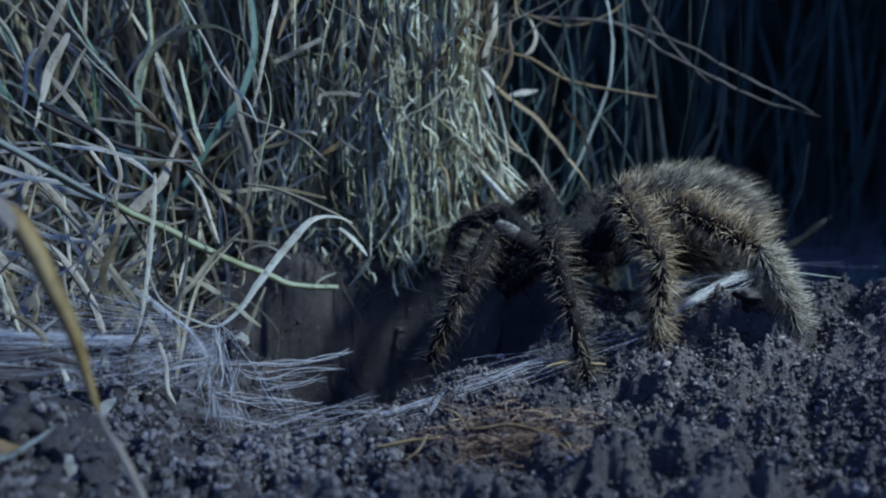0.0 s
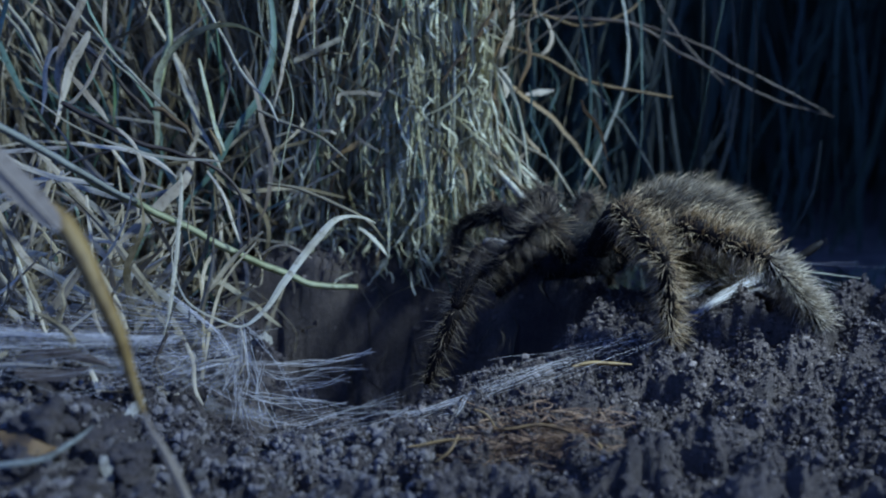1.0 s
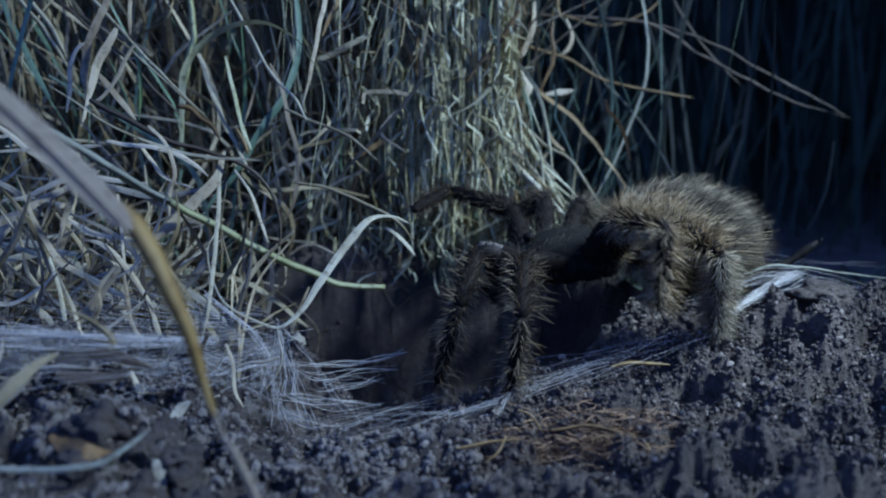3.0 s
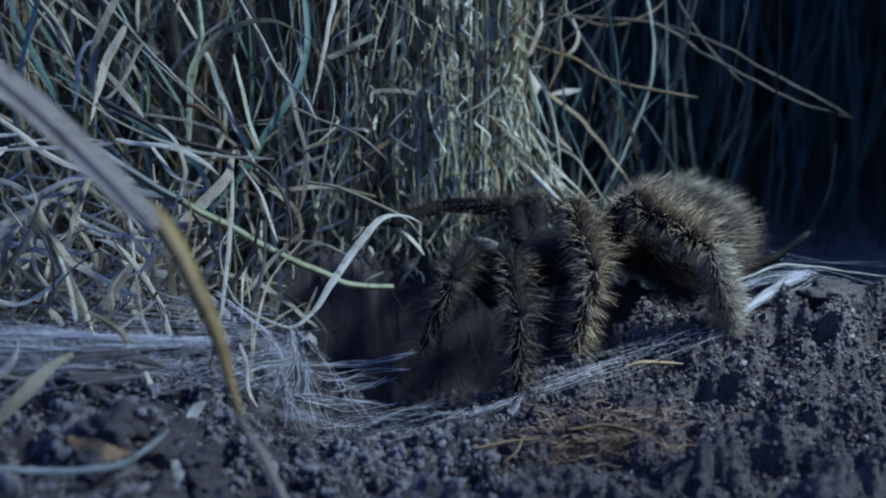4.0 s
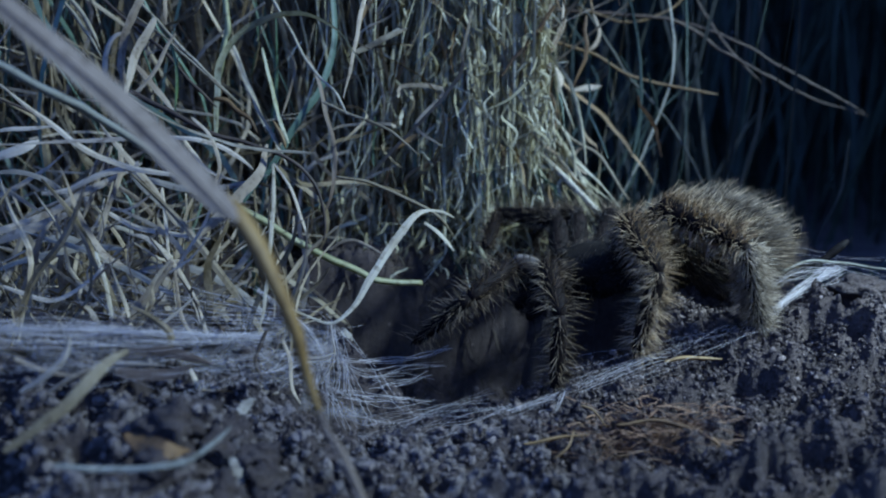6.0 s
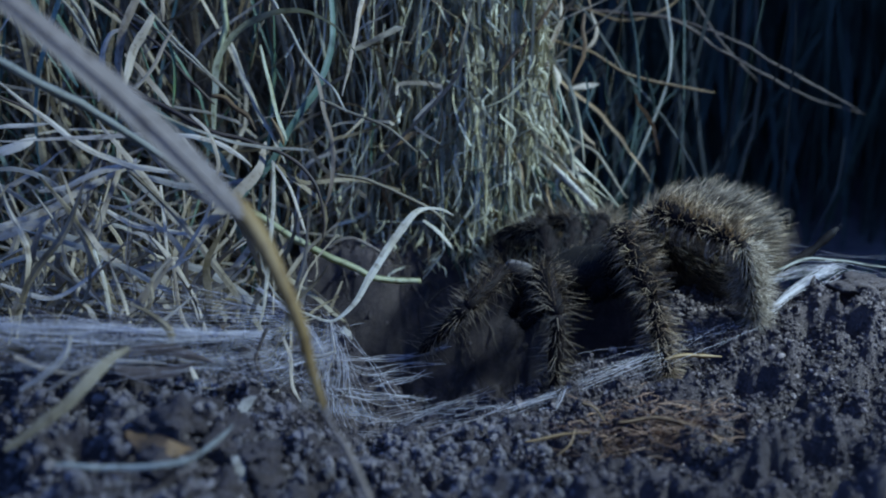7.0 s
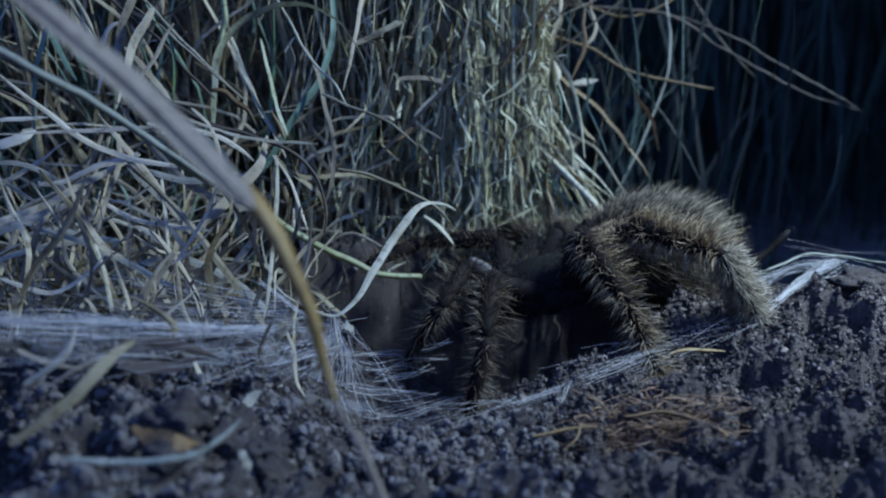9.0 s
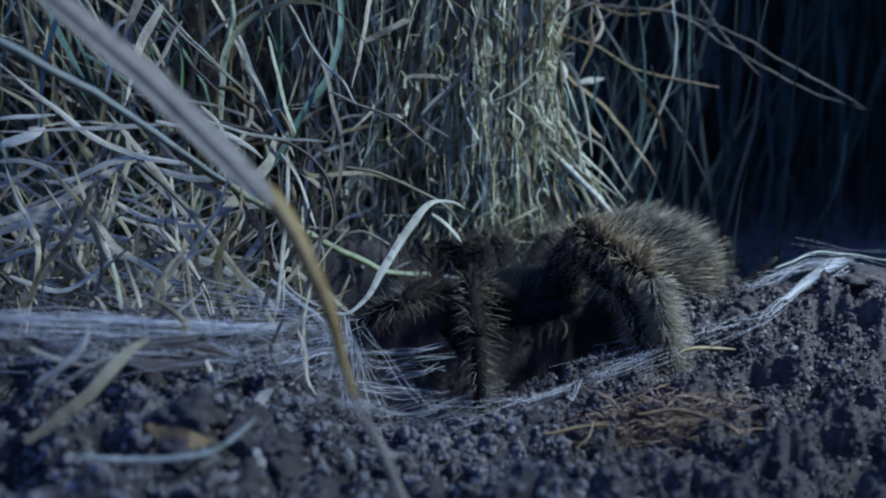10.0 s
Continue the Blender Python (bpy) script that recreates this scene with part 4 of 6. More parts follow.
blade("grass_straw", DRY_STRAW, [1.2, 1.5, 1.4, 1.0], [(0.0023, 0.2743, 0.0925), (0.0032, 0.2711, 0.0776), (0.0037, 0.2693, 0.0694), (0.005, 0.2661, 0.0546), (0.0067, 0.2613, 0.0331)], tip=0.4, twist=0, label="pale straw hanging down the tuft")
blade("grass_straw", DRY_STRAW, [1.0, 1.3, 1.0], [(0, 0.268, 0.0577), (0.0005, 0.2655, 0.0462), (0.0009, 0.2627, 0.0329)], tip=0.4, twist=0, label="pale straw hanging down the tuft")
blade("grass_straw", DRY_STRAW, [1.2, 1.4, 1.0], [(0.0027, 0.2671, 0.0494), (0.0037, 0.2649, 0.0395), (0.0053, 0.2631, 0.0312)], tip=0.4, twist=0, label="pale straw hanging down the tuft")
blade("grass_straw", DRY_STRAW, [1.6, 1.8, 1.6], [(-0.0115, 0.2723, 0.084), (-0.0085, 0.27, 0.0742), (-0.0061, 0.267, 0.061)], tip=0.4, twist=0, label="pale straw bent out of the tuft")
blade("grass_straw", DRY_STRAW, [1.2, 1.6, 1.4, 1.0], [(-0.0178, 0.2754, 0.0873), (-0.0168, 0.2729, 0.0757), (-0.0161, 0.2703, 0.0642), (-0.0157, 0.2675, 0.0509)], tip=0.4, twist=0, label="pale straw hanging down the tuft")
blade("grass_leaf", PALE_LEAF, [1.0, 1.8, 1.8, 1.0], [(0.0108, 0.2725, 0.086), (0.0091, 0.2715, 0.081), (0.0058, 0.2709, 0.0773), (0.0027, 0.2704, 0.074)], tip=0.4, twist=0, label="pale leaf springing from the tuft")
blade("grass_leaf", PALE_LEAF, [0.8, 1.4, 1.2], [(-0.028, 0.271, 0.0739), (-0.0266, 0.2692, 0.0657), (-0.0249, 0.2681, 0.0608), (-0.0276, 0.2671, 0.0558), (-0.0299, 0.2657, 0.0484)], tip=0.4, twist=0, label="pale leaf bent before the tuft")
blade("grass_leaf", GREEN_LEAF, [0.8, 1.4, 1.0], [(-0.0226, 0.268, 0.0658), (-0.0243, 0.2665, 0.0584), (-0.0259, 0.265, 0.051), (-0.0263, 0.2643, 0.0477)], tip=0.4, twist=0, label="thin green leaf before the tuft")
blade("grass_straw", DRY_STRAW, [1.0, 1.2, 0.8], [(-0.0329, 0.2623, 0.0462), (-0.0359, 0.2614, 0.0412), (-0.0366, 0.2604, 0.0364), (-0.0352, 0.2591, 0.0307)], tip=0.4, twist=0, label="bent straw before the tuft")
blade("grass_straw", DRY_STRAW, [1.0, 1.3, 1.0], [(-0.0249, 0.2635, 0.0444), (-0.0237, 0.2613, 0.0346), (-0.0229, 0.2594, 0.0256)], tip=0.4, twist=0, label="pale straw before the tuft")
blade("grass_straw", DRY_STRAW, [1.8, 2.2, 2.0], [(0.0067, 0.2637, 0.0439), (0.0125, 0.2594, 0.0365), (0.0184, 0.2553, 0.0307), (0.0242, 0.2514, 0.025)], tip=0.4, twist=0, label="stout stalk leaning out of the tuft")
blade("grass_straw", DRY_STRAW, [1.4, 1.8, 1.6], [(0.0085, 0.2649, 0.0454), (0.0149, 0.261, 0.0383), (0.0196, 0.257, 0.0305), (0.0225, 0.2534, 0.024)], tip=0.4, twist=0, label="stout stalk leaning out of the tuft")
blade("grass_straw", GREEN_STEM, [1.4, 1.8, 1.6], [(0.005, 0.2629, 0.0397), (0.0106, 0.2588, 0.0318), (0.0161, 0.2553, 0.0265), (0.0215, 0.2522, 0.0229)], tip=0.4, twist=0, label="yellowish stalk leaning out of the tuft")
blade("grass_straw", DRY_STRAW, [1.2, 1.5, 1.0], [(-0.0009, 0.26, 0.0248), (0.0001, 0.2589, 0.0198), (0.0012, 0.2577, 0.0149)], tip=0.4, twist=0, label="pale straw at the tuft's foot")
blade("grass_straw", DRY_STRAW, [1.2, 1.5, 1.0], [(0.0028, 0.2596, 0.024), (0.0035, 0.2586, 0.0195), (0.0039, 0.2576, 0.0149)], tip=0.4, twist=0, label="pale straw at the tuft's foot")
blade("grass_straw", DRY_STRAW, [0.9, 1.1, 0.8], [(0.0113, 0.2738, 0.0542), (0.0125, 0.2723, 0.0474), (0.0118, 0.271, 0.0414), (0.0104, 0.2702, 0.0372)], tip=0.4, twist=0, label="thin straw drooping from the tuft")
blade("grass_straw", DRY_STRAW, [0.8, 1.0, 0.7], [(0.0084, 0.2703, 0.0467), (0.0144, 0.2695, 0.0445), (0.0201, 0.268, 0.0392), (0.0239, 0.267, 0.0356)], tip=0.4, twist=0, label="thin straw drooping from the tuft")
blade("grass_leaf", PALE_LEAF, [0.8, 1.5, 1.4, 0.7], [(-0.0994, 0.1438, 0.0064), (-0.0937, 0.1443, 0.0102), (-0.0888, 0.145, 0.0147), (-0.0848, 0.1458, 0.0194)], tip=0.4, twist=0, label="pale dry leaf leaning over the web")
blade("grass_leaf", PALE_LEAF, [0.6, 1.0, 0.9, 0.6], [(-0.0994, 0.1557, 0.0095), (-0.0933, 0.1562, 0.0132), (-0.0872, 0.1562, 0.0148), (-0.0785, 0.1556, 0.0145)], tip=0.4, twist=0, label="thin pale leaf lying on the web")
blade("grass_leaf", BROWN_STRAW, [1.0, 2.2, 2.2, 0.8], [(-0.0914, 0.168, 0.0115), (-0.086, 0.168, 0.0129), (-0.0794, 0.1676, 0.0128), (-0.0717, 0.1667, 0.0105)], tip=0.4, twist=0, label="brown dead leaf tangled in the web")

def strand_mass(name, mat, count, rng, root, tip, width, wave, label, stations=9, droop=0.0, flat=0.14):
    """Many strands in one mesh: root() and tip() give the two ends of each."""
    verts, faces = [], []
    for _ in range(count):
        a, b = Vector(root(rng)), None
        b = Vector(tip(rng, a))
        mid = (a + b) / 2 + Vector((rng.uniform(-1, 1), rng.uniform(-0.4, 0.4), rng.uniform(-0.3, 0.6))) * wave
        q1 = a.lerp(mid, 0.5) + Vector((rng.uniform(-1, 1), rng.uniform(-0.4, 0.4), rng.uniform(-0.3, 0.3))) * wave * 0.4
        q2 = mid.lerp(b, 0.5) + Vector((rng.uniform(-1, 1), rng.uniform(-0.4, 0.4), rng.uniform(-0.3, 0.3))) * wave * 0.4
        b.z -= droop * rng.random()
        line = spline([a, q1, mid, q2, b], stations)
        w = rng.uniform(*width)
        ribbon(line, [w * (0.25 + 0.75 * math.sin(math.pi * (0.12 + 0.85 * i / (stations - 1)))) for i in range(stations)], w * flat, rng.uniform(-3, 3), verts, faces, rng.uniform(0, 3))
    tagged(mesh_object(name, verts, faces, mat, smooth_faces=False), label, "grass", kind="stuff")


def on_ground(x, y):
    return (x, y, ground_height(x, y) - 0.002)


# the tuft: brown core, pale straws on its lit side, the shading partly in these colours
R = random.Random(11)
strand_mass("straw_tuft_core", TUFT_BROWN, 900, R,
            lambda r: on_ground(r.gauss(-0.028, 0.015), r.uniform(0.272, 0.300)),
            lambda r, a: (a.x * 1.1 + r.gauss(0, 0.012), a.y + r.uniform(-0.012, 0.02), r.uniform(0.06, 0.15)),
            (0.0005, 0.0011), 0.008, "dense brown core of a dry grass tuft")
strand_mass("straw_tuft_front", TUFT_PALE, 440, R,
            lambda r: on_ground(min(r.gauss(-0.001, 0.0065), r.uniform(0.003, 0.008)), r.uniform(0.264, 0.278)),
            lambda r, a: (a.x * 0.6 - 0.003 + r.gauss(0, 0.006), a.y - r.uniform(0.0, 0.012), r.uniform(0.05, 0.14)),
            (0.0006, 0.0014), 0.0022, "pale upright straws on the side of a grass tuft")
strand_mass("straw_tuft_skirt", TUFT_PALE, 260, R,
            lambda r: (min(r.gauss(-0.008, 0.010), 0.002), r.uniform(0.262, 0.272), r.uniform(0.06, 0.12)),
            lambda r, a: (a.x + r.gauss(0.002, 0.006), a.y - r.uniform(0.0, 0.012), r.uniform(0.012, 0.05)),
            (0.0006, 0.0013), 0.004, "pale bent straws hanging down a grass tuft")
strand_mass("straw_tuft_left", TUFT_PALE, 90, R,
            lambda r: on_ground(r.uniform(-0.06, -0.01), r.uniform(0.262, 0.275)),
            lambda r, a: (a.x + r.gauss(0, 0.012), a.y - r.uniform(0.0, 0.014), r.uniform(0.02, 0.14)),
            (0.0004, 0.0010), 0.010, "thin pale straws before the dark of a grass tuft")
strand_mass("straw_fragments", TUFT_PALE, 1300, R,
            lambda r: (min(r.gauss(-0.014, 0.014), 0.006), r.uniform(0.254, 0.270), r.uniform(0.008, 0.125)),
            lambda r, a: (a.x + r.gauss(0, 0.0025), a.y + r.gauss(0, 0.002), a.z - r.uniform(0.0015, 0.007)),
            (0.0005, 0.0013), 0.0012, "short broken straws and husks caught in a tuft", 4)
strand_mass("curling_straws", TUFT_PALE, 90, R,
            lambda r: (min(r.gauss(-0.006, 0.010), 0.006), r.uniform(0.252, 0.262), r.uniform(0.012, 0.07)),
            lambda r, a: (a.x + r.gauss(0, 0.007), a.y + r.gauss(0, 0.003), a.z - r.uniform(0.005, 0.02)),
            (0.0005, 0.0010), 0.007, "curling loose straws at the foot of a tuft", 14)
strand_mass("green_straws", GREEN_MASS, 70, R,
            lambda r: (r.gauss(-0.008, 0.012), r.uniform(0.256, 0.266), r.uniform(0.02, 0.12)),
            lambda r, a: (a.x + r.gauss(0, 0.005), a.y + r.gauss(0, 0.002), a.z - r.uniform(0.008, 0.03)),
            (0.0005, 0.0012), 0.003, "thin green shoots in a dry tuft", 7)
strand_mass("flared_straws", TUFT_PALE, 26, R,
            lambda r: (r.uniform(0.004, 0.013), r.uniform(0.262, 0.272), r.uniform(0.03, 0.055)),
            lambda r, a: (a.x + r.uniform(0.004, 0.024), a.y - r.uniform(0.0, 0.008), r.uniform(0.012, 0.03)),
            (0.0006, 0.0013), 0.005, "pale straws leaning out at the foot of a tuft", 9)
strand_mass("golden_straws", ORANGE_MASS, 110, R,
            lambda r: (r.gauss(-0.010, 0.016), r.uniform(0.257, 0.268), r.uniform(0.02, 0.12)),
            lambda r, a: (a.x + r.gauss(0, 0.007), a.y + r.gauss(0, 0.002), a.z - r.uniform(0.006, 0.022)),
            (0.0008, 0.0020), 0.003, "golden withered leaves caught in a tuft", 6)
# the tangle beside the tuft
strand_mass("grass_tangle", TANGLE, 270, R,
            lambda r: on_ground(r.uniform(-0.19, -0.05), r.uniform(0.262, 0.31)),
            lambda r, a: (a.x + r.gauss(0.0, 0.05), a.y + r.gauss(-0.012, 0.015), r.uniform(0.0, 0.13)),
            (0.0006, 0.0016), 0.034, "tangle of curling half-dry grass leaves", 16)
strand_mass("curled_grass", TANGLE, 190, R,
            lambda r: (r.uniform(-0.18, -0.03), r.uniform(0.248, 0.29), r.uniform(0.0, 0.12)),
            lambda r, a: (a.x + r.gauss(0.0, 0.022), a.y + r.gauss(0, 0.010), a.z + r.gauss(0, 0.025)),
            (0.0005, 0.0014), 0.020, "curled loose grass leaves caught in a tangle", 16)
strand_mass("low_grass_tangle", TANGLE, 225, R,
            lambda r: on_ground(r.uniform(-0.17, -0.082), r.uniform(0.20, 0.25)),
            lambda r, a: (min(a.x + r.gauss(0.0, 0.025), -0.07), a.y + r.gauss(0, 0.012), r.uniform(0.0, 0.035)),
            (0.0007, 0.0019), 0.014, "low matted dry grass leaves over the soil", 14)
def fallen_leaves(count, rng):
    """Broad pale leaves lying across one another over the web."""
    for _ in range(count):
        x, y = rng.uniform(-0.135, -0.072), rng.uniform(0.195, 0.238)
        z = ground_height(x, y) + rng.uniform(0.012, 0.050)
        turn, size = rng.gauss(0, 0.7) + rng.choice((0.3, 2.7)), rng.uniform(0.012, 0.026)
        bow = rng.uniform(-0.35, 0.6) * size
        points = []
        for u in (-1, -0.5, 0, 0.5, 1):
            points.append((x + u * size * math.cos(turn), y + u * rng.uniform(-0.15, 0.15) * size, z + u * size * math.sin(turn) * 0.8 - bow * u * u))
        w = rng.uniform(0.8, 2.0)
        blade("grass_leaf", rng.choice((PALE_LEAF, PALE_LEAF, DRY_STRAW, HUSK)), [w * 0.5, w, w, w * 0.8, w * 0.4], points, 0.4, rng.uniform(-60, 60), "pale papery leaf fallen across the tangle")


fallen_leaves(32, random.Random(77))
strand_mass("web_leaves", TANGLE, 145, R,
            lambda r: on_ground(r.uniform(-0.15, -0.058), r.uniform(0.172, 0.232)),
            lambda r, a: (min(a.x + r.gauss(0.004, 0.018), -0.05), a.y + r.gauss(0.004, 0.010), r.uniform(0.006, 0.044)),
            (0.0006, 0.0018), 0.006, "narrow pale leaves standing and leaning in a web", 14)
strand_mass("green_grass", GREEN_MASS, 150, R,
            lambda r: on_ground(r.uniform(-0.20, -0.07), r.uniform(0.255, 0.32)),
            lambda r, a: (a.x + r.gauss(-0.01, 0.03), a.y + r.gauss(-0.005, 0.015), r.uniform(0.03, 0.15)),
            (0.0008, 0.0019), 0.020, "dull green leaves among the dry grass", 14)
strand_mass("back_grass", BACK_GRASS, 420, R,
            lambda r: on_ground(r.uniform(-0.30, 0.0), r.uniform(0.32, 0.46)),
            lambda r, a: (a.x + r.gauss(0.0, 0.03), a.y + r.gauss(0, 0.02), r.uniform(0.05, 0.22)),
            (0.0010, 0.0022), 0.016, "brown grass darkened for the shade behind the tuft", 10)
strand_mass("brown_thatch", THATCH, 760, R,
            lambda r: on_ground(r.uniform(-0.24, -0.02), r.uniform(0.270, 0.325)),
            lambda r, a: (a.x + r.gauss(0.0, 0.03), a.y + r.gauss(0, 0.012), r.uniform(0.03, 0.20)),
            (0.0009, 0.0022), 0.020, "brown thatch of withered grass behind the tangle", 10)
strand_mass("side_grass", DULL_GREEN, 24, R,
            lambda r: on_ground(r.uniform(0.010, 0.055), r.uniform(0.280, 0.315)),
            lambda r, a: (a.x + r.gauss(0.004, 0.018), a.y + r.gauss(0, 0.010), r.uniform(0.03, 0.15)),
            (0.0006, 0.0013), 0.022, "thin curving dull green leaves beside a tuft", 16)
# thin grass beyond the ridge; the darkness there is put into its colours
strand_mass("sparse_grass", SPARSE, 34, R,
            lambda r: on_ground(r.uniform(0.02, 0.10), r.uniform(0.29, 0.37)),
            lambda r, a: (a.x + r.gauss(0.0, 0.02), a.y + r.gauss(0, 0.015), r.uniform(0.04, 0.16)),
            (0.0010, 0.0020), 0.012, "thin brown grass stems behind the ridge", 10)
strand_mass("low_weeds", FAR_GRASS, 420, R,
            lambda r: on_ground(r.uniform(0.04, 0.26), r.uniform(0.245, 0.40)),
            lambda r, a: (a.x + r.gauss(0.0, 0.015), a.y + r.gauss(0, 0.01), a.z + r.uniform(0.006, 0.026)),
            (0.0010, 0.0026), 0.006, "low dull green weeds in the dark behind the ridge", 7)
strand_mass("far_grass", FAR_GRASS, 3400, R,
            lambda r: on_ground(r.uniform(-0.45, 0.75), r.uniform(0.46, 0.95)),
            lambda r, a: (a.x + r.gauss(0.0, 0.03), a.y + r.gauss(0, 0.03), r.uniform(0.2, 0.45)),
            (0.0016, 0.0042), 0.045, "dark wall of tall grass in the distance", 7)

# added backdrop that hides the bright sky between the far grass
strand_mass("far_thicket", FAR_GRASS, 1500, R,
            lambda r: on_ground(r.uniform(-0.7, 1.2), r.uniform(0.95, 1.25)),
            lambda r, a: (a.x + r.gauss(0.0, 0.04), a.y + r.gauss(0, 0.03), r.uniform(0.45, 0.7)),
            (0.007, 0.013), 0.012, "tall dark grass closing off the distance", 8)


# ---------------------------------------------------------------- silk
def silk(name, a, b, count, spread_a, spread_b, sag, radius, rng, label="fine white silk strands of a spider's web", stations=11):
    verts, faces = [], []
    for _ in range(count):
        p = Vector(a) + Vector([rng.gauss(0, s) for s in spread_a])
        q = Vector(b) + Vector([rng.gauss(0, s) for s in spread_b])
        u0, u1 = (0, 1) if "sheet" not in name else (rng.uniform(0, 0.25), rng.uniform(0.7, 1.0))
        p, q = p.lerp(q, u0), p.lerp(q, u1)
        drop = sag * rng.uniform(0.2, 1.4)
        line = []
        for i in range(stations):
            u = i / (stations - 1)
            line.append(p.lerp(q, u) - Vector((0, 0, drop * 4 * u * (1 - u))) + noise.noise_vector(p * 300 + Vector((u * 2.5, 0, 0))) * 0.0013 + noise.noise_vector(p * 900 + Vector((u * 9, 0, 0))) * 0.0003)
        r = radius * rng.uniform(0.4, 1.1)
        tube(line, [r] * stations, 3, verts, faces)
    tagged(mesh_object(name, verts, faces, SILK), label, "spider web", kind="stuff")


def cord(points, count, spread, radius, rng):
    """Silk strands running side by side along a bent line."""
    verts, faces = [], []
    for _ in range(count):
        shift = [Vector([rng.gauss(0, spread) for _ in range(3)]) for _ in points]
        line = spline([Vector(p) + d for p, d in zip(points, shift)], 8 * len(points))
        n = len(line)
        a, b = sorted((rng.choice((0, 0, rng.random() * 0.4)), rng.choice((1, 1, rng.uniform(0.6, 1)))))
        line = line[int(a * n):max(int(b * n), int(a * n) + 6)]
        tube(line, [radius * rng.uniform(0.4, 1.1)] * len(line), 3, verts, faces)
    tagged(mesh_object("silk_cord", verts, faces, SILK), "bent white silk strands along a burrow's rim", "spider web", kind="stuff")


def film(name, corners, label, n=26):
    """A thin sheet of silk spanned between four corners."""
    a, b, c, d = [Vector(q) for q in corners]
    verts, faces = [], []
    for j in range(n):
        for i in range(n):
            u, v = i / (n - 1), j / (n - 1)
            p = a.lerp(b, u).lerp(d.lerp(c, u), v)
            p.z += 0.0015 * noise.noise(p * 130) - 0.002 * math.sin(math.pi * u) * math.sin(math.pi * v)
            verts.append(p)
    for j in range(n - 1):
        for i in range(n - 1):
            k = j * n + i
            faces.append((k, k + 1, k + n + 1, k + n))
    tagged(mesh_object(name, verts, faces, FILM), label, "spider web", kind="stuff")


strand_mass("root_fibres", ROOT_FIBRE, 460, R,
            lambda r: (lambda x, y: (x, y, surface(x, y) + 0.0014))(r.gauss(0.0125, 0.0075), r.gauss(0.1635, 0.0040)),
            lambda r, a: (a.x + r.gauss(0, 0.006), a.y + r.gauss(0, 0.003), a.z + r.uniform(-0.001, 0.0025)),
            (0.00012, 0.00032), 0.0028, "rust-brown dead root fibres on the soil", 8)
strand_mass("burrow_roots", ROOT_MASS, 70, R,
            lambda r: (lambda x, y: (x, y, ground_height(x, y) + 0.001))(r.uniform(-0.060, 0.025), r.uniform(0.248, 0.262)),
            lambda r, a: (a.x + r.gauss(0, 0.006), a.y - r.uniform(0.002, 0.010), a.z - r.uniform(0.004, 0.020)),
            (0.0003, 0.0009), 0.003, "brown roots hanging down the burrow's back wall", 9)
S = random.Random(21)
silk("silk_sheet", (-0.1154, 0.153, 0.0211), (-0.0504, 0.1881, 0.0108), 18, (0.006, 0.008, 0.001), (0.004, 0.003, 0.0006), 0.0015, 5e-05, S)
silk("silk_sheet", (-0.1162, 0.166, 0.0196), (-0.0628, 0.1712, 0.0102), 9, (0.012, 0.012, 0.004), (0.014, 0.006, 0.003), 0.001, 4.5e-05, S)
silk("silk_sheet", (-0.1059, 0.2009, 0.0176), (-0.0513, 0.1914, 0.0117), 22, (0.01, 0.01, 0.002), (0.004, 0.003, 0.0012), 0.001, 7e-05, S)
cord(((-0.1151, 0.1581, 0.0207), (-0.0980, 0.1650, 0.0187), (-0.0800, 0.1720, 0.0150), (-0.0629, 0.1789, 0.0120)), 26, 0.0007, 6.5e-05, S)
silk("silk_sheet", (-0.0865, 0.1625, 0.0112), (-0.0502, 0.1854, 0.0078), 13, (0.012, 0.008, 0.003), (0.005, 0.004, 0.002), 0.001, 4.5e-05, S)
silk("silk_sheet", (-0.0789, 0.1836, 0.016), (-0.0564, 0.1726, 0.0037), 13, (0.012, 0.006, 0.003), (0.01, 0.006, 0.003), 0.0005, 4e-05, S)
silk("silk_curtain", (-0.051, 0.1882, 0.0113), (-0.0457, 0.1789, -0.0067), 11, (0.002, 0.003, 0.0015), (0.006, 0.003, 0.001), 0.0003, 4.5e-05, S)
silk("silk_curtain", (-0.0504, 0.1869, 0.0053), (-0.0567, 0.1742, 0.0018), 7, (0.002, 0.003, 0.002), (0.008, 0.003, 0.002), 0.0003, 4.5e-05, S)
silk("silk_strands", (-0.051, 0.1882, 0.0113), (-0.0498, 0.1835, -0.0006), 6, (0.0006, 0.001, 0.0005), (0.0015, 0.001, 0.001), 0.0, 9e-05, S)
silk("silk_strands", (-0.0143, 0.1786, -0.0047), (0.0217, 0.1867, 0.0043), 7, (0.001, 0.001, 0.0004), (0.002, 0.001, 0.0004), 0.0003, 5e-05, S)
silk("silk_strands", (0.0063, 0.1854, 0.0012), (0.0456, 0.193, 0.0091), 14, (0.01, 0.003, 0.001), (0.005, 0.002, 0.0008), 0.0003, 2.5e-05, S)
silk("silk_bundle", (0.0541, 0.2008, 0.0117), (0.0752, 0.2133, 0.0184), 22, (0.0005, 0.0005, 0.0003), (0.0012, 0.001, 0.0006), 0.0, 3.2e-05, S)
silk("silk_bundle", (0.0567, 0.2028, 0.0121), (0.079, 0.2149, 0.0172), 7, (0.001, 0.001, 0.0006), (0.003, 0.001, 0.0004), 0.0005, 3e-05, S)
silk("silk_bundle", (0.0537, 0.2118, 0.015), (0.0776, 0.2151, 0.018), 6, (0.002, 0.001, 0.0008), (0.002, 0.001, 0.0006), 0.0005, 3.5e-05, S)
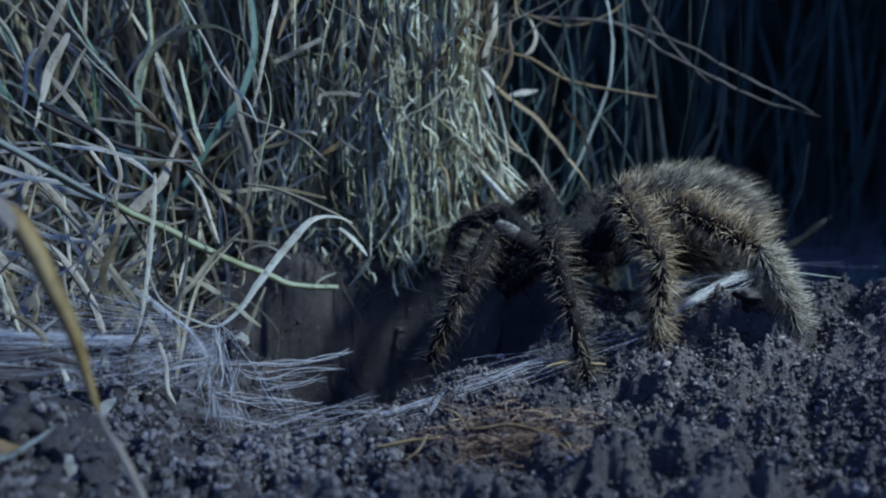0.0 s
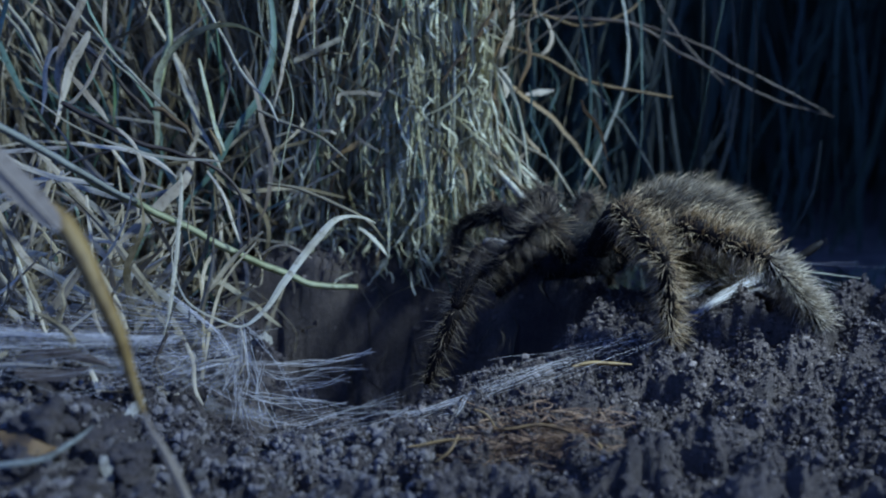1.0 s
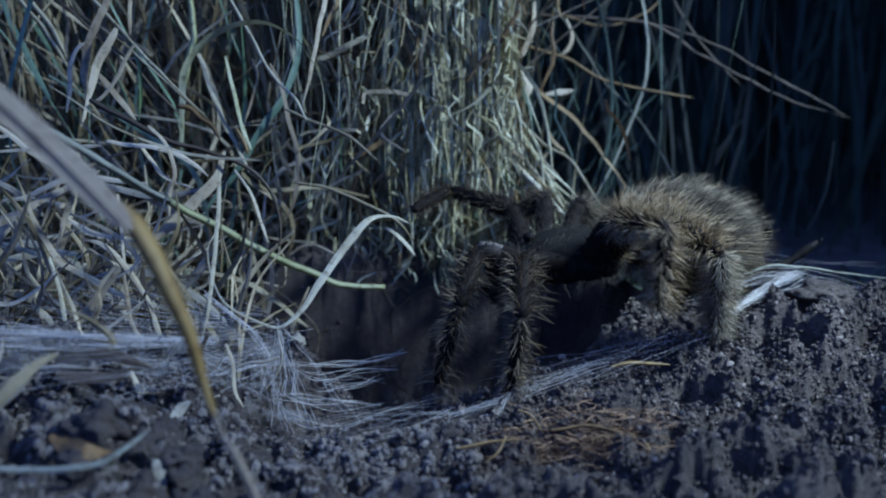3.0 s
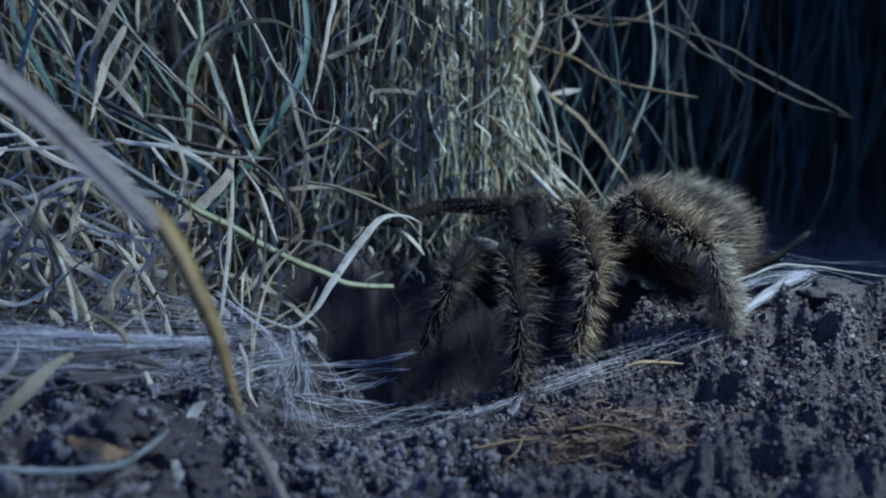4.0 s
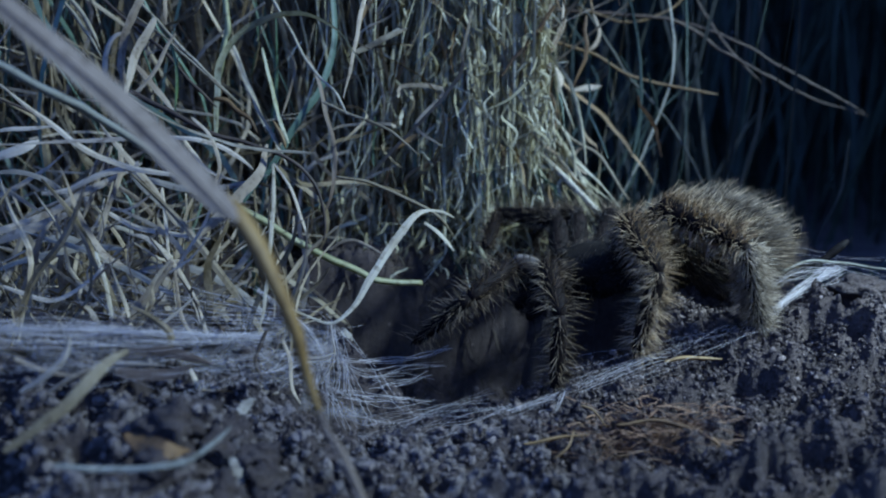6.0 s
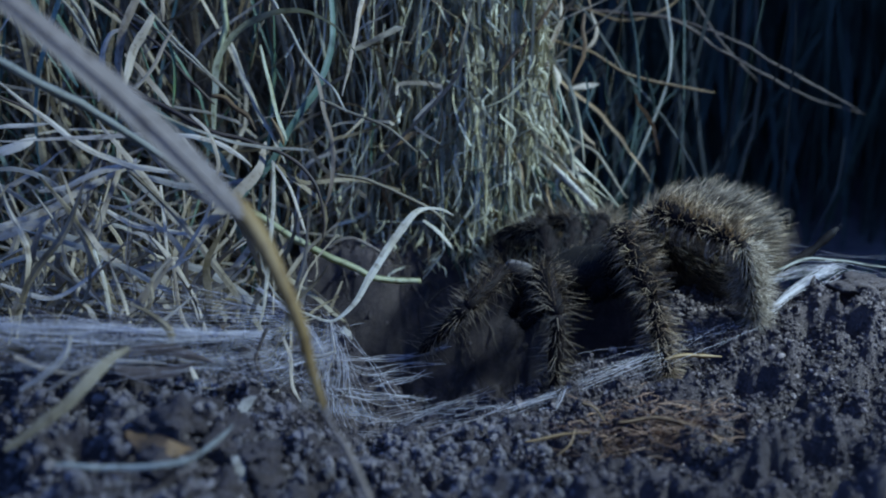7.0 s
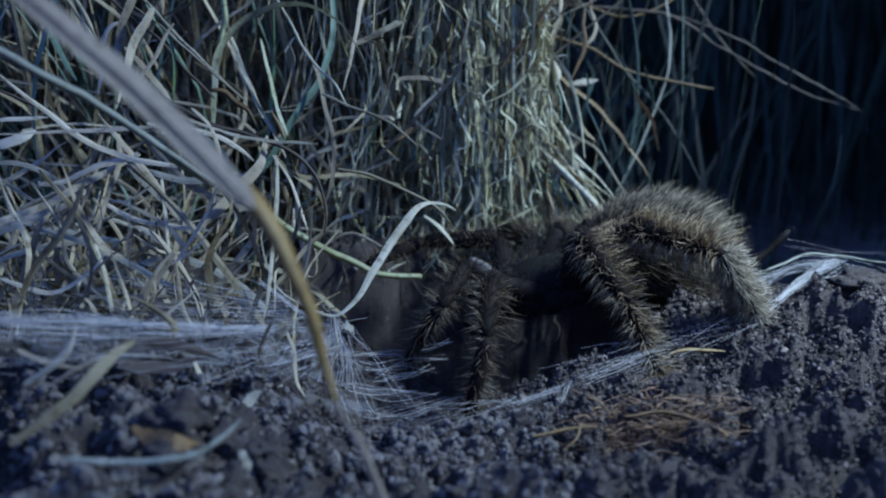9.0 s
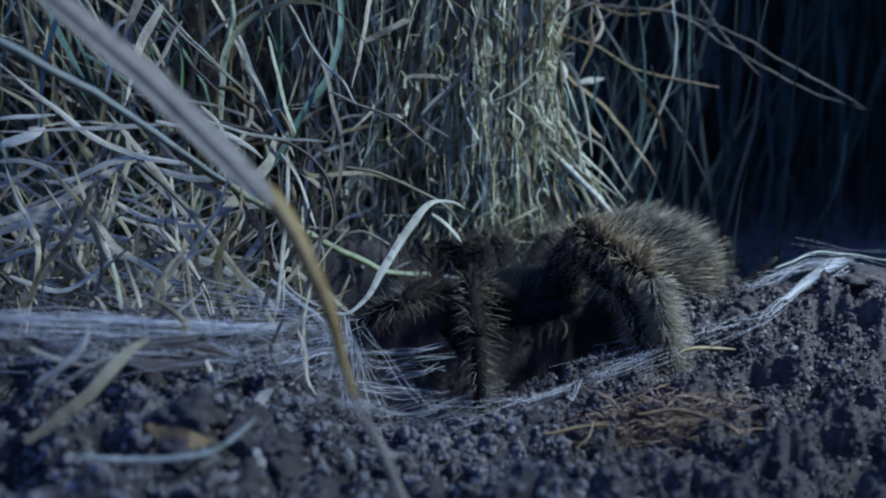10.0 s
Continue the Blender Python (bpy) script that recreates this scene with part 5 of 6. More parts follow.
silk("silk_bundle", (0.073, 0.2134, 0.0183), (0.1264, 0.2366, 0.0065), 5, (0.004, 0.002, 0.001), (0.01, 0.003, 0.001), 0.0005, 3.5e-05, S)
silk("silk_bundle", (0.0701, 0.2274, 0.0208), (0.1321, 0.2571, 0.0082), 3, (0.002, 0.002, 0.001), (0.01, 0.003, 0.002), 0.001, 3.5e-05, S)
cord(((0.0455, 0.1945, 0.0082), (0.0529, 0.2, 0.0106), (0.0638, 0.2081, 0.0145), (0.0752, 0.2133, 0.0184)), 18, 0.0007, 3.5e-05, S)
cord(((0.0480, 0.2075, 0.0128), (0.0560, 0.2105, 0.0145), (0.0660, 0.2130, 0.0170), (0.0762, 0.2138, 0.0186)), 14, 0.0009, 3.5e-05, S)
silk("silk_sheet", (-0.1104, 0.15, 0.018), (-0.0588, 0.1823, 0.0101), 6, (0.01, 0.012, 0.003), (0.012, 0.006, 0.003), 0.001, 4.5e-05, S)
silk("silk_sheet", (-0.1033, 0.1753, 0.0185), (-0.0604, 0.1631, 0.0063), 4, (0.016, 0.01, 0.003), (0.012, 0.006, 0.003), 0.0005, 4e-05, S)
film("silk_film", ((-0.1157, 0.1594, 0.0222), (-0.051, 0.1885, 0.0126), (-0.0502, 0.1846, 0.0042), (-0.1046, 0.1495, 0.0171)), "thin torn sheet of white silk over the soil")
film("silk_film", ((-0.0542, 0.1892, 0.0104), (-0.0505, 0.189, 0.0104), (-0.0432, 0.1778, -0.0067), (-0.057, 0.1753, -0.0029)), "thin silk curtain lining the burrow's rim")
film("silk_film", ((-0.1151, 0.1581, 0.0213), (-0.0629, 0.1789, 0.0127), (-0.0629, 0.1786, 0.0109), (-0.1146, 0.1566, 0.0191)), "bright torn band of silk over the soil")
film("silk_film", ((-0.0811, 0.1698, 0.0132), (-0.0617, 0.1785, 0.0111), (-0.061, 0.173, 0.0048), (-0.0745, 0.1641, 0.0071)), "grey torn patch of silk over the soil")
cord(((-0.0665, 0.1882, 0.0199), (-0.061, 0.1871, 0.0157), (-0.0561, 0.186, 0.0119), (-0.0529, 0.1859, 0.0075), (-0.0524, 0.1853, 0.0047), (-0.0535, 0.1847, 0.0017), (-0.0539, 0.1832, -0.0006)), 9, 0.0003, 7e-05, S)
cord(((-0.0633, 0.1776, 0.0047), (-0.0591, 0.1806, 0.0052), (-0.0559, 0.1835, 0.0053), (-0.0526, 0.1854, 0.0051)), 6, 0.0004, 7e-05, S)
cord(((-0.0526, 0.1853, 0.0047), (-0.0516, 0.1844, 0.0005), (-0.0506, 0.1828, -0.0017), (-0.049, 0.1801, -0.0045), (-0.0472, 0.1764, -0.007)), 6, 0.0006, 6e-05, S)
cord(((-0.0527, 0.1863, 0.0046), (-0.0461, 0.1935, 0.0014), (-0.0374, 0.2008, -0.0008), (-0.0295, 0.2054, -0.0012), (-0.0232, 0.2093, -0.0006)), 7, 0.0005, 6e-05, S)
cord(((-0.0482, 0.1896, 0.0019), (-0.0422, 0.1927, -0.0016), (-0.0347, 0.1983, -0.0023), (-0.0254, 0.2038, -0.003)), 8, 0.0009, 5e-05, S)
cord(((-0.042, 0.1903, -0.0031), (-0.0358, 0.194, -0.0035), (-0.0281, 0.1987, -0.0034)), 6, 0.0008, 5e-05, S)
cord(((-0.0506, 0.1829, -0.0011), (-0.0454, 0.1851, -0.004), (-0.0381, 0.1875, -0.0058), (-0.028, 0.1909, -0.0067)), 7, 0.001, 5e-05, S)
cord(((-0.0484, 0.179, -0.0045), (-0.0435, 0.1775, -0.0058), (-0.0364, 0.1791, -0.0063), (-0.0255, 0.1828, -0.0053), (-0.0153, 0.1876, -0.0047)), 8, 0.0010, 3.8e-05, S)
cord(((-0.0459, 0.1712, -0.007), (-0.0372, 0.171, -0.0061), (-0.0302, 0.1719, -0.005), (-0.0209, 0.1738, -0.0034), (-0.0124, 0.1765, -0.0033)), 8, 0.0011, 3.6e-05, S)
cord(((-0.0424, 0.1648, -0.0073), (-0.0357, 0.1648, -0.0061), (-0.029, 0.1647, -0.0049), (-0.0234, 0.1657, -0.0035)), 6, 0.0009, 3.8e-05, S)
cord(((-0.0183, 0.1782, -0.0061), (-0.0098, 0.1786, -0.0046), (-0.0009, 0.1813, -0.0019), (0.0062, 0.1834, -0.0001), (0.0174, 0.1865, 0.0026)), 10, 0.0011, 2.4e-05, S)
cord(((-0.0099, 0.1769, -0.0056), (-0.0056, 0.1774, -0.0048), (-0.0025, 0.1778, -0.0043), (-0.0005, 0.1805, -0.0009)), 5, 0.0006, 6e-05, S)
film("silk_film", ((-0.0526, 0.1852, 0.0041), (-0.0451, 0.1825, -0.002), (-0.0255, 0.1868, -0.0059), (-0.0463, 0.1754, -0.0067)), "thin silk sheet hung inside the burrow's rim")
film("silk_film", ((-0.0669, 0.1863, 0.0154), (-0.0531, 0.1855, 0.0105), (-0.0518, 0.1832, -0.0003), (-0.0642, 0.1762, 0.0025)), "thin silk curtain lining the burrow's rim")
# strands added to hold up the husk, which hangs clear of the ground
cord(((-0.0538, 0.1943, 0.013), (-0.0509, 0.1982, 0.0077), (-0.0488, 0.1996, 0.0052), (-0.0482, 0.1967, 0.0014), (-0.0483, 0.1875, -0.0033)), 6, 0.0003, 6e-05, S)


# ---------------------------------------------------------------- the spider
spider = new("spider")
tagged(spider, "large hairy brown tarantula with grey-golden bristles creeping over soil", "spider")


def ellipsoid(rx, ry, rz, segs=32, rings=20, power=0.0):
    bm = bmesh.new()
    bmesh.ops.create_uvsphere(bm, u_segments=segs, v_segments=rings, radius=1)
    for v in bm.verts:
        f = 1 + power * v.co.x
        v.co = Vector((v.co.x * rx, v.co.y * ry * f, v.co.z * rz * f))
    return bm


def hair_spike(verts, faces, root, way, length, radius, curve):
    """One bristle: a thin bent three-sided spike."""
    side = way.orthogonal().normalized()
    other = way.cross(side)
    k = len(verts)
    mid = root + way * length * 0.55 + curve * length * 0.10
    end = root + way * length + curve * length * 0.42
    for c, r in ((root, radius), (mid, radius * 0.75)):
        for i in range(3):
            a = 2.0944 * i
            verts.append(c + (side * math.cos(a) + other * math.sin(a)) * r)
    verts.append(end)
    for i in range(3):
        j = (i + 1) % 3
        faces.append((k + i, k + j, k + 3 + j, k + 3 + i))
        faces.append((k + 3 + i, k + 3 + j, k + 6))


H = random.Random(5)


def coat_ellipsoid(name, parent, mat, rx, ry, rz, power, count, length, lean, radius=0.00007):
    verts, faces = [], []
    for _ in range(count):
        d = Vector((H.gauss(0, 1), H.gauss(0, 1), H.gauss(0, 1))).normalized()
        f = 1 + power * d.x
        root = Vector((d.x * rx, d.y * ry * f, d.z * rz * f))
        nrm = Vector((d.x / rx, d.y / ry, d.z / rz)).normalized()
        way = (nrm + lean + Vector((H.gauss(0, 0.16), H.gauss(0, 0.16), H.gauss(0, 0.16)))).normalized()
        hair_spike(verts, faces, root * 0.99, way, length * H.uniform(0.55, 1.25), radius * H.uniform(0.7, 1.3), (lean * 0.8 + Vector((0, 0, -0.25))).normalized() if lean.length else nrm)
    return mesh_object(name, verts, faces, mat, parent)


# body: its nose points along -x, the spider's own middle is the middle of the head shield
carapace = part("carapace", ellipsoid(0.0125, 0.0100, 0.0050, 32, 18, -0.12), SHIELD, spider, "dark rounded head shield")
coat_ellipsoid("bristles", carapace, HAIR_DARK, 0.0125, 0.0100, 0.0050, -0.12, 500, 0.0014, Vector((0.9, 0, 0)))
coat_ellipsoid("tan_down", carapace, TAWNY_HAIR, 0.0125, 0.0100, 0.0050, -0.12, 260, 0.0018, Vector((0.5, 0, 0.3)), 0.00005)
fovea = part("eye_mound", ellipsoid(0.0016, 0.0018, 0.0012, 14, 10), CUTICLE, spider)
fovea.location = (-0.0098, 0, 0.0042)
sternum = part("sternum", ellipsoid(0.0095, 0.0075, 0.0040, 20, 12), CUTICLE, spider)
sternum.location = (0.0, 0, -0.0045)
waist = part("waist", ellipsoid(0.005, 0.003, 0.003, 16, 10), CUTICLE, spider)
waist.location = (0.0135, 0, 0.0)
ABD = (0.0178, 0.0130, 0.0120)
abdomen = part("abdomen", ellipsoid(*ABD, 40, 24, 0.10), CUTICLE, spider, "swollen abdomen clothed in long grey-brown hair")
abdomen.matrix_basis = pose(0.0315, 0, -0.0008, 0, 25, 0)
coat_ellipsoid("fur", abdomen, HAIR_GREY, *ABD, 0.10, 10500, 0.0034, Vector((0.40, 0, 0.30)), 0.000055)
coat_ellipsoid("long_hairs", abdomen, TAWNY_HAIR, *ABD, 0.10, 2600, 0.0054, Vector((0.32, 0, 0.35)), 0.00008)
for sy in (-1, 1):
    fang_base = part("chelicera", ellipsoid(0.0055, 0.0032, 0.0042, 20, 14), CUTICLE, spider)
    fang_base.location = (-0.0150, sy * 0.0032, -0.0022)
    coat_ellipsoid("bristles", fang_base, HAIR_DARK, 0.0055, 0.0032, 0.0042, 0, 420, 0.0022, Vector((-0.4, 0, -0.3)))
    verts, faces = [], []
    bend = [(0, 0, 0), (0.0070, -0.0004, -0.0012), (0.0145, -0.0010, 0.0012), (0.0225, -0.0014, 0.0057)] if sy < 0 else [(0, 0, 0), (0.0060, 0.0010, 0.0002), (0.0112, 0.0016, 0.0042), (0.0137, 0.0020, 0.0105)]
    line = spline(bend, 12)
    tube(line, [(0.0015 - 0.00040 * i / 11) * (0.72 if i in (4, 8) else 0.5 if i == 11 else 1.0) for i in range(12)], 8, verts, faces)
    faces.append(tuple(range(len(verts) - 8, len(verts))))
    spin = mesh_object("spinneret", verts, faces, CUTICLE, spider, "dark finger-like spinneret")
    spin.location = (0.0455, sy * 0.0024, -0.0112)
    hv, hf = [], []
    for i in range(200):
        c = line[H.randrange(12)]
        w = Vector((0.5, H.gauss(0, 1), H.gauss(0, 1))).normalized()
        hair_spike(hv, hf, c + w * 0.0006, w, 0.0008, 0.00005, Vector((1, 0, 0)))
    mesh_object("bristles", hv, hf, HAIR_DARK, spin)


def limb(name, length, r0, r1, hairs, hair_len, mat, label="", swell=0.25, knob=0.0, lift=0.22):
    """A leg segment along +x from its joint, with its coat of bristles."""
    n = 14
    line = [Vector((length * i / (n - 1), 0, 0)) for i in range(n)]
    radii = []
    for i in range(n):
        u = i / (n - 1)
        r = r0 + (r1 - r0) * u
        r *= 1 + swell * math.sin(math.pi * u)
        if i in (0, n - 1):
            r *= 0.55
        radii.append(r)
    verts, faces = [], []
    tube(line, radii, 12, verts, faces)
    faces.append(tuple(range(11, -1, -1)))
    faces.append(tuple(range(len(verts) - 12, len(verts))))
    seg = mesh_object(name, verts, faces, KNEE if label else LEG_SKIN, spider, label)
    hv, hf = [], []
    for _ in range(hairs):
        u = H.random()
        a = H.uniform(0, 2 * math.pi)
        d = Vector((0, math.cos(a), math.sin(a)))
        r = width_at(radii, u)
        way = (d + Vector((lift + H.gauss(0, 0.25), H.gauss(0, 0.2), H.gauss(0, 0.2)))).normalized()
        hair_spike(hv, hf, Vector((u * length, 0, 0)) + d * r * 0.95, way, hair_len * H.uniform(0.40, 1.15), 0.000078 * H.uniform(0.7, 1.4), Vector((0.25, 0, 0)))
    mesh_object("bristles", hv, hf, mat, seg)
    return seg


def leg(lengths, thick, mat, hairs, banded):
    """Femur, tibia with its knee, and metatarsus with its foot: three stiff pieces."""
    long = 0.0060 if hairs > 240 else 0.0042
    femur = limb("femur", lengths[0], thick * 1.10, thick * 0.95, *((int(hairs * 0.6), 0.0038, mat) if hairs > 1000 else (240, 0.0026, HAIR_DARK)))
    tibia = limb("tibia", lengths[1], thick * 0.95, thick * 0.80, hairs, long, mat)
    knee = limb("patella", lengths[1] * 0.36, thick * 1.08, thick * 1.0, *((50, 0.0026, HAIR_DARK, "bare dark knee with pale streaks") if banded else (110, 0.0042, mat)))
    knee.parent = femur if banded else tibia
    knee.location = (lengths[0] - lengths[1] * 0.34, 0, 0.0001) if banded else (0, 0, 0.0001)
    lower = limb("metatarsus", lengths[2], thick * 0.78, thick * 0.58, *((int(hairs * 1.5), 0.0046, PALE_HAIR) if hairs > 1000 else (hairs, long * 0.88, mat)))
    verts, faces = [], []
    line = spline([(0, 0, 0), (0.0011, 0, 0.0004), (0.0018, 0, -0.0006)], 6)
    tube(line, [0.00022, 0.0002, 0.00017, 0.00013, 0.0001, 0.00004], 6, verts, faces)
    claw = mesh_object("claw", verts, faces, CUTICLE, lower)
    claw.location = (lengths[2] - 0.0004, 0, 0)
    return femur, tibia, lower


# name: root in the spider's space, lengths, thickness, hair, bend direction
LEG_PLAN = {
    # near first and second legs: hair darkened for the other legs' shadow
    "NEAR_FIRST": ((-0.0080, -0.0070, -0.002), (0.0170, 0.0200, 0.0190), 0.0021, TAWNY_HAIR, (-0.1, -0.9, 0.25), 300),
    "NEAR_SECOND": ((-0.0030, -0.0085, -0.002), (0.0165, 0.0195, 0.0190), 0.0020, TAWNY_HAIR, (0.0, -0.9, 0.4), 245),
    "NEAR_THIRD": ((0.0025, -0.0085, -0.002), (0.0150, 0.0195, 0.0200), 0.0024, HAIR_GOLD, (0.3, -0.9, 0.4), 640),
    "NEAR_FOURTH": ((0.0075, -0.0070, -0.002), (0.0180, 0.0225, 0.0230), 0.0025, HAIR_GOLD, (0.5, -0.9, 0.2), 1050),
    "FAR_FIRST": ((-0.0080, 0.0070, -0.002), (0.0170, 0.0200, 0.0190), 0.0022, TAWNY_HAIR, (-0.1, 0.9, 0.2), 230),
    "FAR_SECOND": ((-0.0030, 0.0085, -0.002), (0.0185, 0.0205, 0.0200), 0.0022, TAWNY_HAIR, (-0.3, 0.9, 0.4), 300),
    "FAR_THIRD": ((0.0025, 0.0085, -0.002), (0.0175, 0.0195, 0.0200), 0.0021, TAWNY_HAIR, (0.3, 0.9, 0.4), 300),
    "FAR_FOURTH": ((0.0075, 0.0070, -0.002), (0.0180, 0.0225, 0.0230), 0.0022, HAIR_GOLD, (0.8, 0.4, 0.5), 560),
}
LEG_PARTS = {key: leg(v[1], v[2], v[3], v[5], key == "NEAR_FIRST") for key, v in LEG_PLAN.items()}
for key, v in LEG_PLAN.items():
    hip = part("coxa", ellipsoid(0.0042, 0.0048, 0.0036, 18, 12), CUTICLE, spider)
    hip.location = (v[0][0], v[0][1] * 0.92, v[0][2] - 0.0012)
    coat_ellipsoid("bristles", hip, HAIR_DARK, 0.0042, 0.0048, 0.0036, 0, 260, 0.0019, Vector((0, 0, -0.3)))
PALP_PARTS = [limb("pedipalp", 0.012, 0.0017, 0.0014, 400, 0.0022, HAIR_DARK) for _ in (0, 1)]
for palp, sy in zip(PALP_PARTS, (-1, 1)):
    palp.matrix_basis = Matrix.Translation((-0.0125, sy * 0.006, -0.002)) @ pose(0, 0, 0, 0, 40, 180 + sy * 8)

# where the body, knees and feet are: seconds and place
CARAPACE = [(0, 0.0338, 0.2176, 0.0261), (0.5, 0.0301, 0.2174, 0.0254), (1, 0.0271, 0.2173, 0.0251), (1.5, 0.0236, 0.2172, 0.0247), (2, 0.0214, 0.2171, 0.024), (2.5, 0.0204, 0.2172, 0.0243), (3.2, 0.0168, 0.2175, 0.0238), (4, 0.0132, 0.2178, 0.0234), (4.5, 0.0133, 0.2179, 0.0235), (5, 0.0145, 0.2177, 0.0221), (5.5, 0.0156, 0.2173, 0.0204), (6.2, 0.0147, 0.2171, 0.0189), (7, 0.0131, 0.217, 0.0176), (7.5, 0.0112, 0.217, 0.0166), (8, 0.0081, 0.2172, 0.0157), (8.5, 0.0044, 0.2165, 0.0149), (9, 0.0009, 0.2157, 0.014), (9.5, -0.0031, 0.215, 0.0124), (10, -0.0065, 0.2141, 0.0113)]
ABDOMEN = [(0, 0.067, 0.2247, 0.0306), (0.5, 0.0631, 0.2241, 0.0289), (1, 0.0596, 0.2236, 0.0272), (1.5, 0.055, 0.2232, 0.0263), (2, 0.0538, 0.223, 0.0261), (2.5, 0.0532, 0.2229, 0.0265), (3.2, 0.0494, 0.223, 0.0269), (4, 0.0459, 0.2232, 0.0277), (4.5, 0.0468, 0.223, 0.0272), (5, 0.0481, 0.2226, 0.0265), (5.5, 0.0493, 0.222, 0.0245), (6.2, 0.0484, 0.2218, 0.0244), (7, 0.0464, 0.2218, 0.0249), (7.5, 0.0448, 0.2218, 0.0244), (8, 0.0414, 0.2222, 0.0247), (8.5, 0.0378, 0.2226, 0.0242), (9, 0.0341, 0.2217, 0.0221), (9.5, 0.0316, 0.2205, 0.0199), (10, 0.0292, 0.2193, 0.0176)]
NEAR_FOURTH_KNEE = [(0, 0.0555, 0.2095, 0.0361), (1, 0.0518, 0.2084, 0.0322), (1.5, 0.0493, 0.2076, 0.0296), (1.7, 0.0437, 0.2043, 0.033), (2, 0.0344, 0.2003, 0.0377), (2.1, 0.0349, 0.2005, 0.0383), (2.3, 0.0353, 0.2001, 0.0371), (2.5, 0.0348, 0.2037, 0.0345), (4, 0.0266, 0.2075, 0.0356), (4.5, 0.0268, 0.2074, 0.0354), (5, 0.0263, 0.2073, 0.0345), (5.5, 0.0261, 0.2071, 0.0335), (7, 0.0256, 0.2069, 0.0328), (8, 0.0214, 0.2069, 0.0307), (9, 0.0183, 0.2066, 0.0274), (9.3, 0.016, 0.2032, 0.0292), (9.5, 0.0092, 0.2009, 0.0295), (9.7, 0.0056, 0.2028, 0.027), (10, 0.0033, 0.2053, 0.0278)]
NEAR_FOURTH_FOOT = [(0, 0.0842, 0.1987, 0.0091), (1, 0.0837, 0.1981, 0.0097), (1.5, 0.0826, 0.1978, 0.0102), (1.7, 0.0807, 0.1955, 0.014), (2, 0.0736, 0.1944, 0.0284), (2.1, 0.0636, 0.1924, 0.0281), (2.3, 0.0513, 0.1919, 0.015), (2.5, 0.0493, 0.1954, 0.0079), (4, 0.0514, 0.1974, 0.0087), (4.5, 0.0509, 0.1972, 0.0086), (5, 0.0501, 0.1971, 0.0084), (5.5, 0.0501, 0.1969, 0.0084), (7, 0.0488, 0.1976, 0.0087), (8, 0.0497, 0.1974, 0.0087), (9, 0.0487, 0.1974, 0.0086), (9.3, 0.0373, 0.1912, 0.0126), (9.5, 0.0273, 0.1876, 0.01), (9.7, 0.024, 0.1891, 0.0011), (10, 0.0236, 0.1896, -0.0015)]
NEAR_THIRD_KNEE = [(0, 0.0411, 0.207, 0.0338), (0.5, 0.0349, 0.2068, 0.033), (1, 0.0342, 0.2066, 0.0322), (1.5, 0.0329, 0.2061, 0.0302), (2, 0.0342, 0.2056, 0.0293), (2.7, 0.0338, 0.2061, 0.0312), (3.1, 0.0236, 0.2005, 0.0369), (3.5, 0.0157, 0.2038, 0.0362), (4, 0.0148, 0.2079, 0.0355), (4.5, 0.0148, 0.2079, 0.0353), (5, 0.017, 0.2078, 0.0344), (5.8, 0.0181, 0.2077, 0.0339), (6.2, 0.0172, 0.2027, 0.0339), (6.6, 0.0166, 0.2052, 0.0312), (7, 0.0163, 0.2071, 0.0302), (7.5, 0.0139, 0.2067, 0.0273), (8, 0.0105, 0.2066, 0.0253), (9, 0.0047, 0.2068, 0.0236), (10, 0.0013, 0.207, 0.022)]
NEAR_THIRD_FOOT = [(0, 0.0493, 0.1941, 0.0069), (0.5, 0.0463, 0.1939, 0.007), (1, 0.0467, 0.1937, 0.007), (1.5, 0.0455, 0.1936, 0.007), (2, 0.0471, 0.1934, 0.0071), (2.7, 0.0471, 0.1933, 0.0074), (3.1, 0.0289, 0.1879, 0.0174), (3.5, 0.0135, 0.193, 0.0048), (4, 0.0133, 0.1941, 0.0044), (4.5, 0.0131, 0.1941, 0.0042), (5, 0.0161, 0.1939, 0.0029), (5.8, 0.0168, 0.1933, 0.001), (6.2, 0.0193, 0.1871, 0.0065), (6.6, 0.0251, 0.1887, -0.002), (7, 0.0255, 0.1883, -0.0034), (7.5, 0.0249, 0.1883, -0.0037), (8, 0.0244, 0.1883, -0.0038), (9, 0.0231, 0.1884, -0.0043), (10, 0.0205, 0.1899, -0.0029)]
NEAR_SECOND_KNEE = [(0, 0.0268, 0.2036, 0.0323), (0.7, 0.0227, 0.2036, 0.0323), (0.9, 0.02, 0.197, 0.0349), (1, 0.0168, 0.1969, 0.0343), (1.2, 0.0143, 0.1968, 0.0336), (1.4, 0.0147, 0.1986, 0.028), (1.5, 0.015, 0.2001, 0.0256), (2, 0.0132, 0.2001, 0.025), (2.5, 0.0092, 0.2003, 0.0249), (4, 0.0008, 0.2012, 0.0245), (4.5, -0.0030, 0.2016, 0.0245), (5, -0.0028, 0.2016, 0.0237), (5.5, -0.0029, 0.2018, 0.0236), (7.1, -0.0036, 0.2017, 0.0214), (7.3, -0.0039, 0.1976, 0.0249), (7.5, -0.0045, 0.198, 0.0266), (7.7, -0.0111, 0.1988, 0.027), (7.9, -0.0151, 0.1986, 0.0243), (8, -0.0159, 0.2001, 0.0212), (8.5, -0.0157, 0.2007, 0.0184), (9, -0.0158, 0.2024, 0.016), (10, -0.0219, 0.2035, 0.0169)]
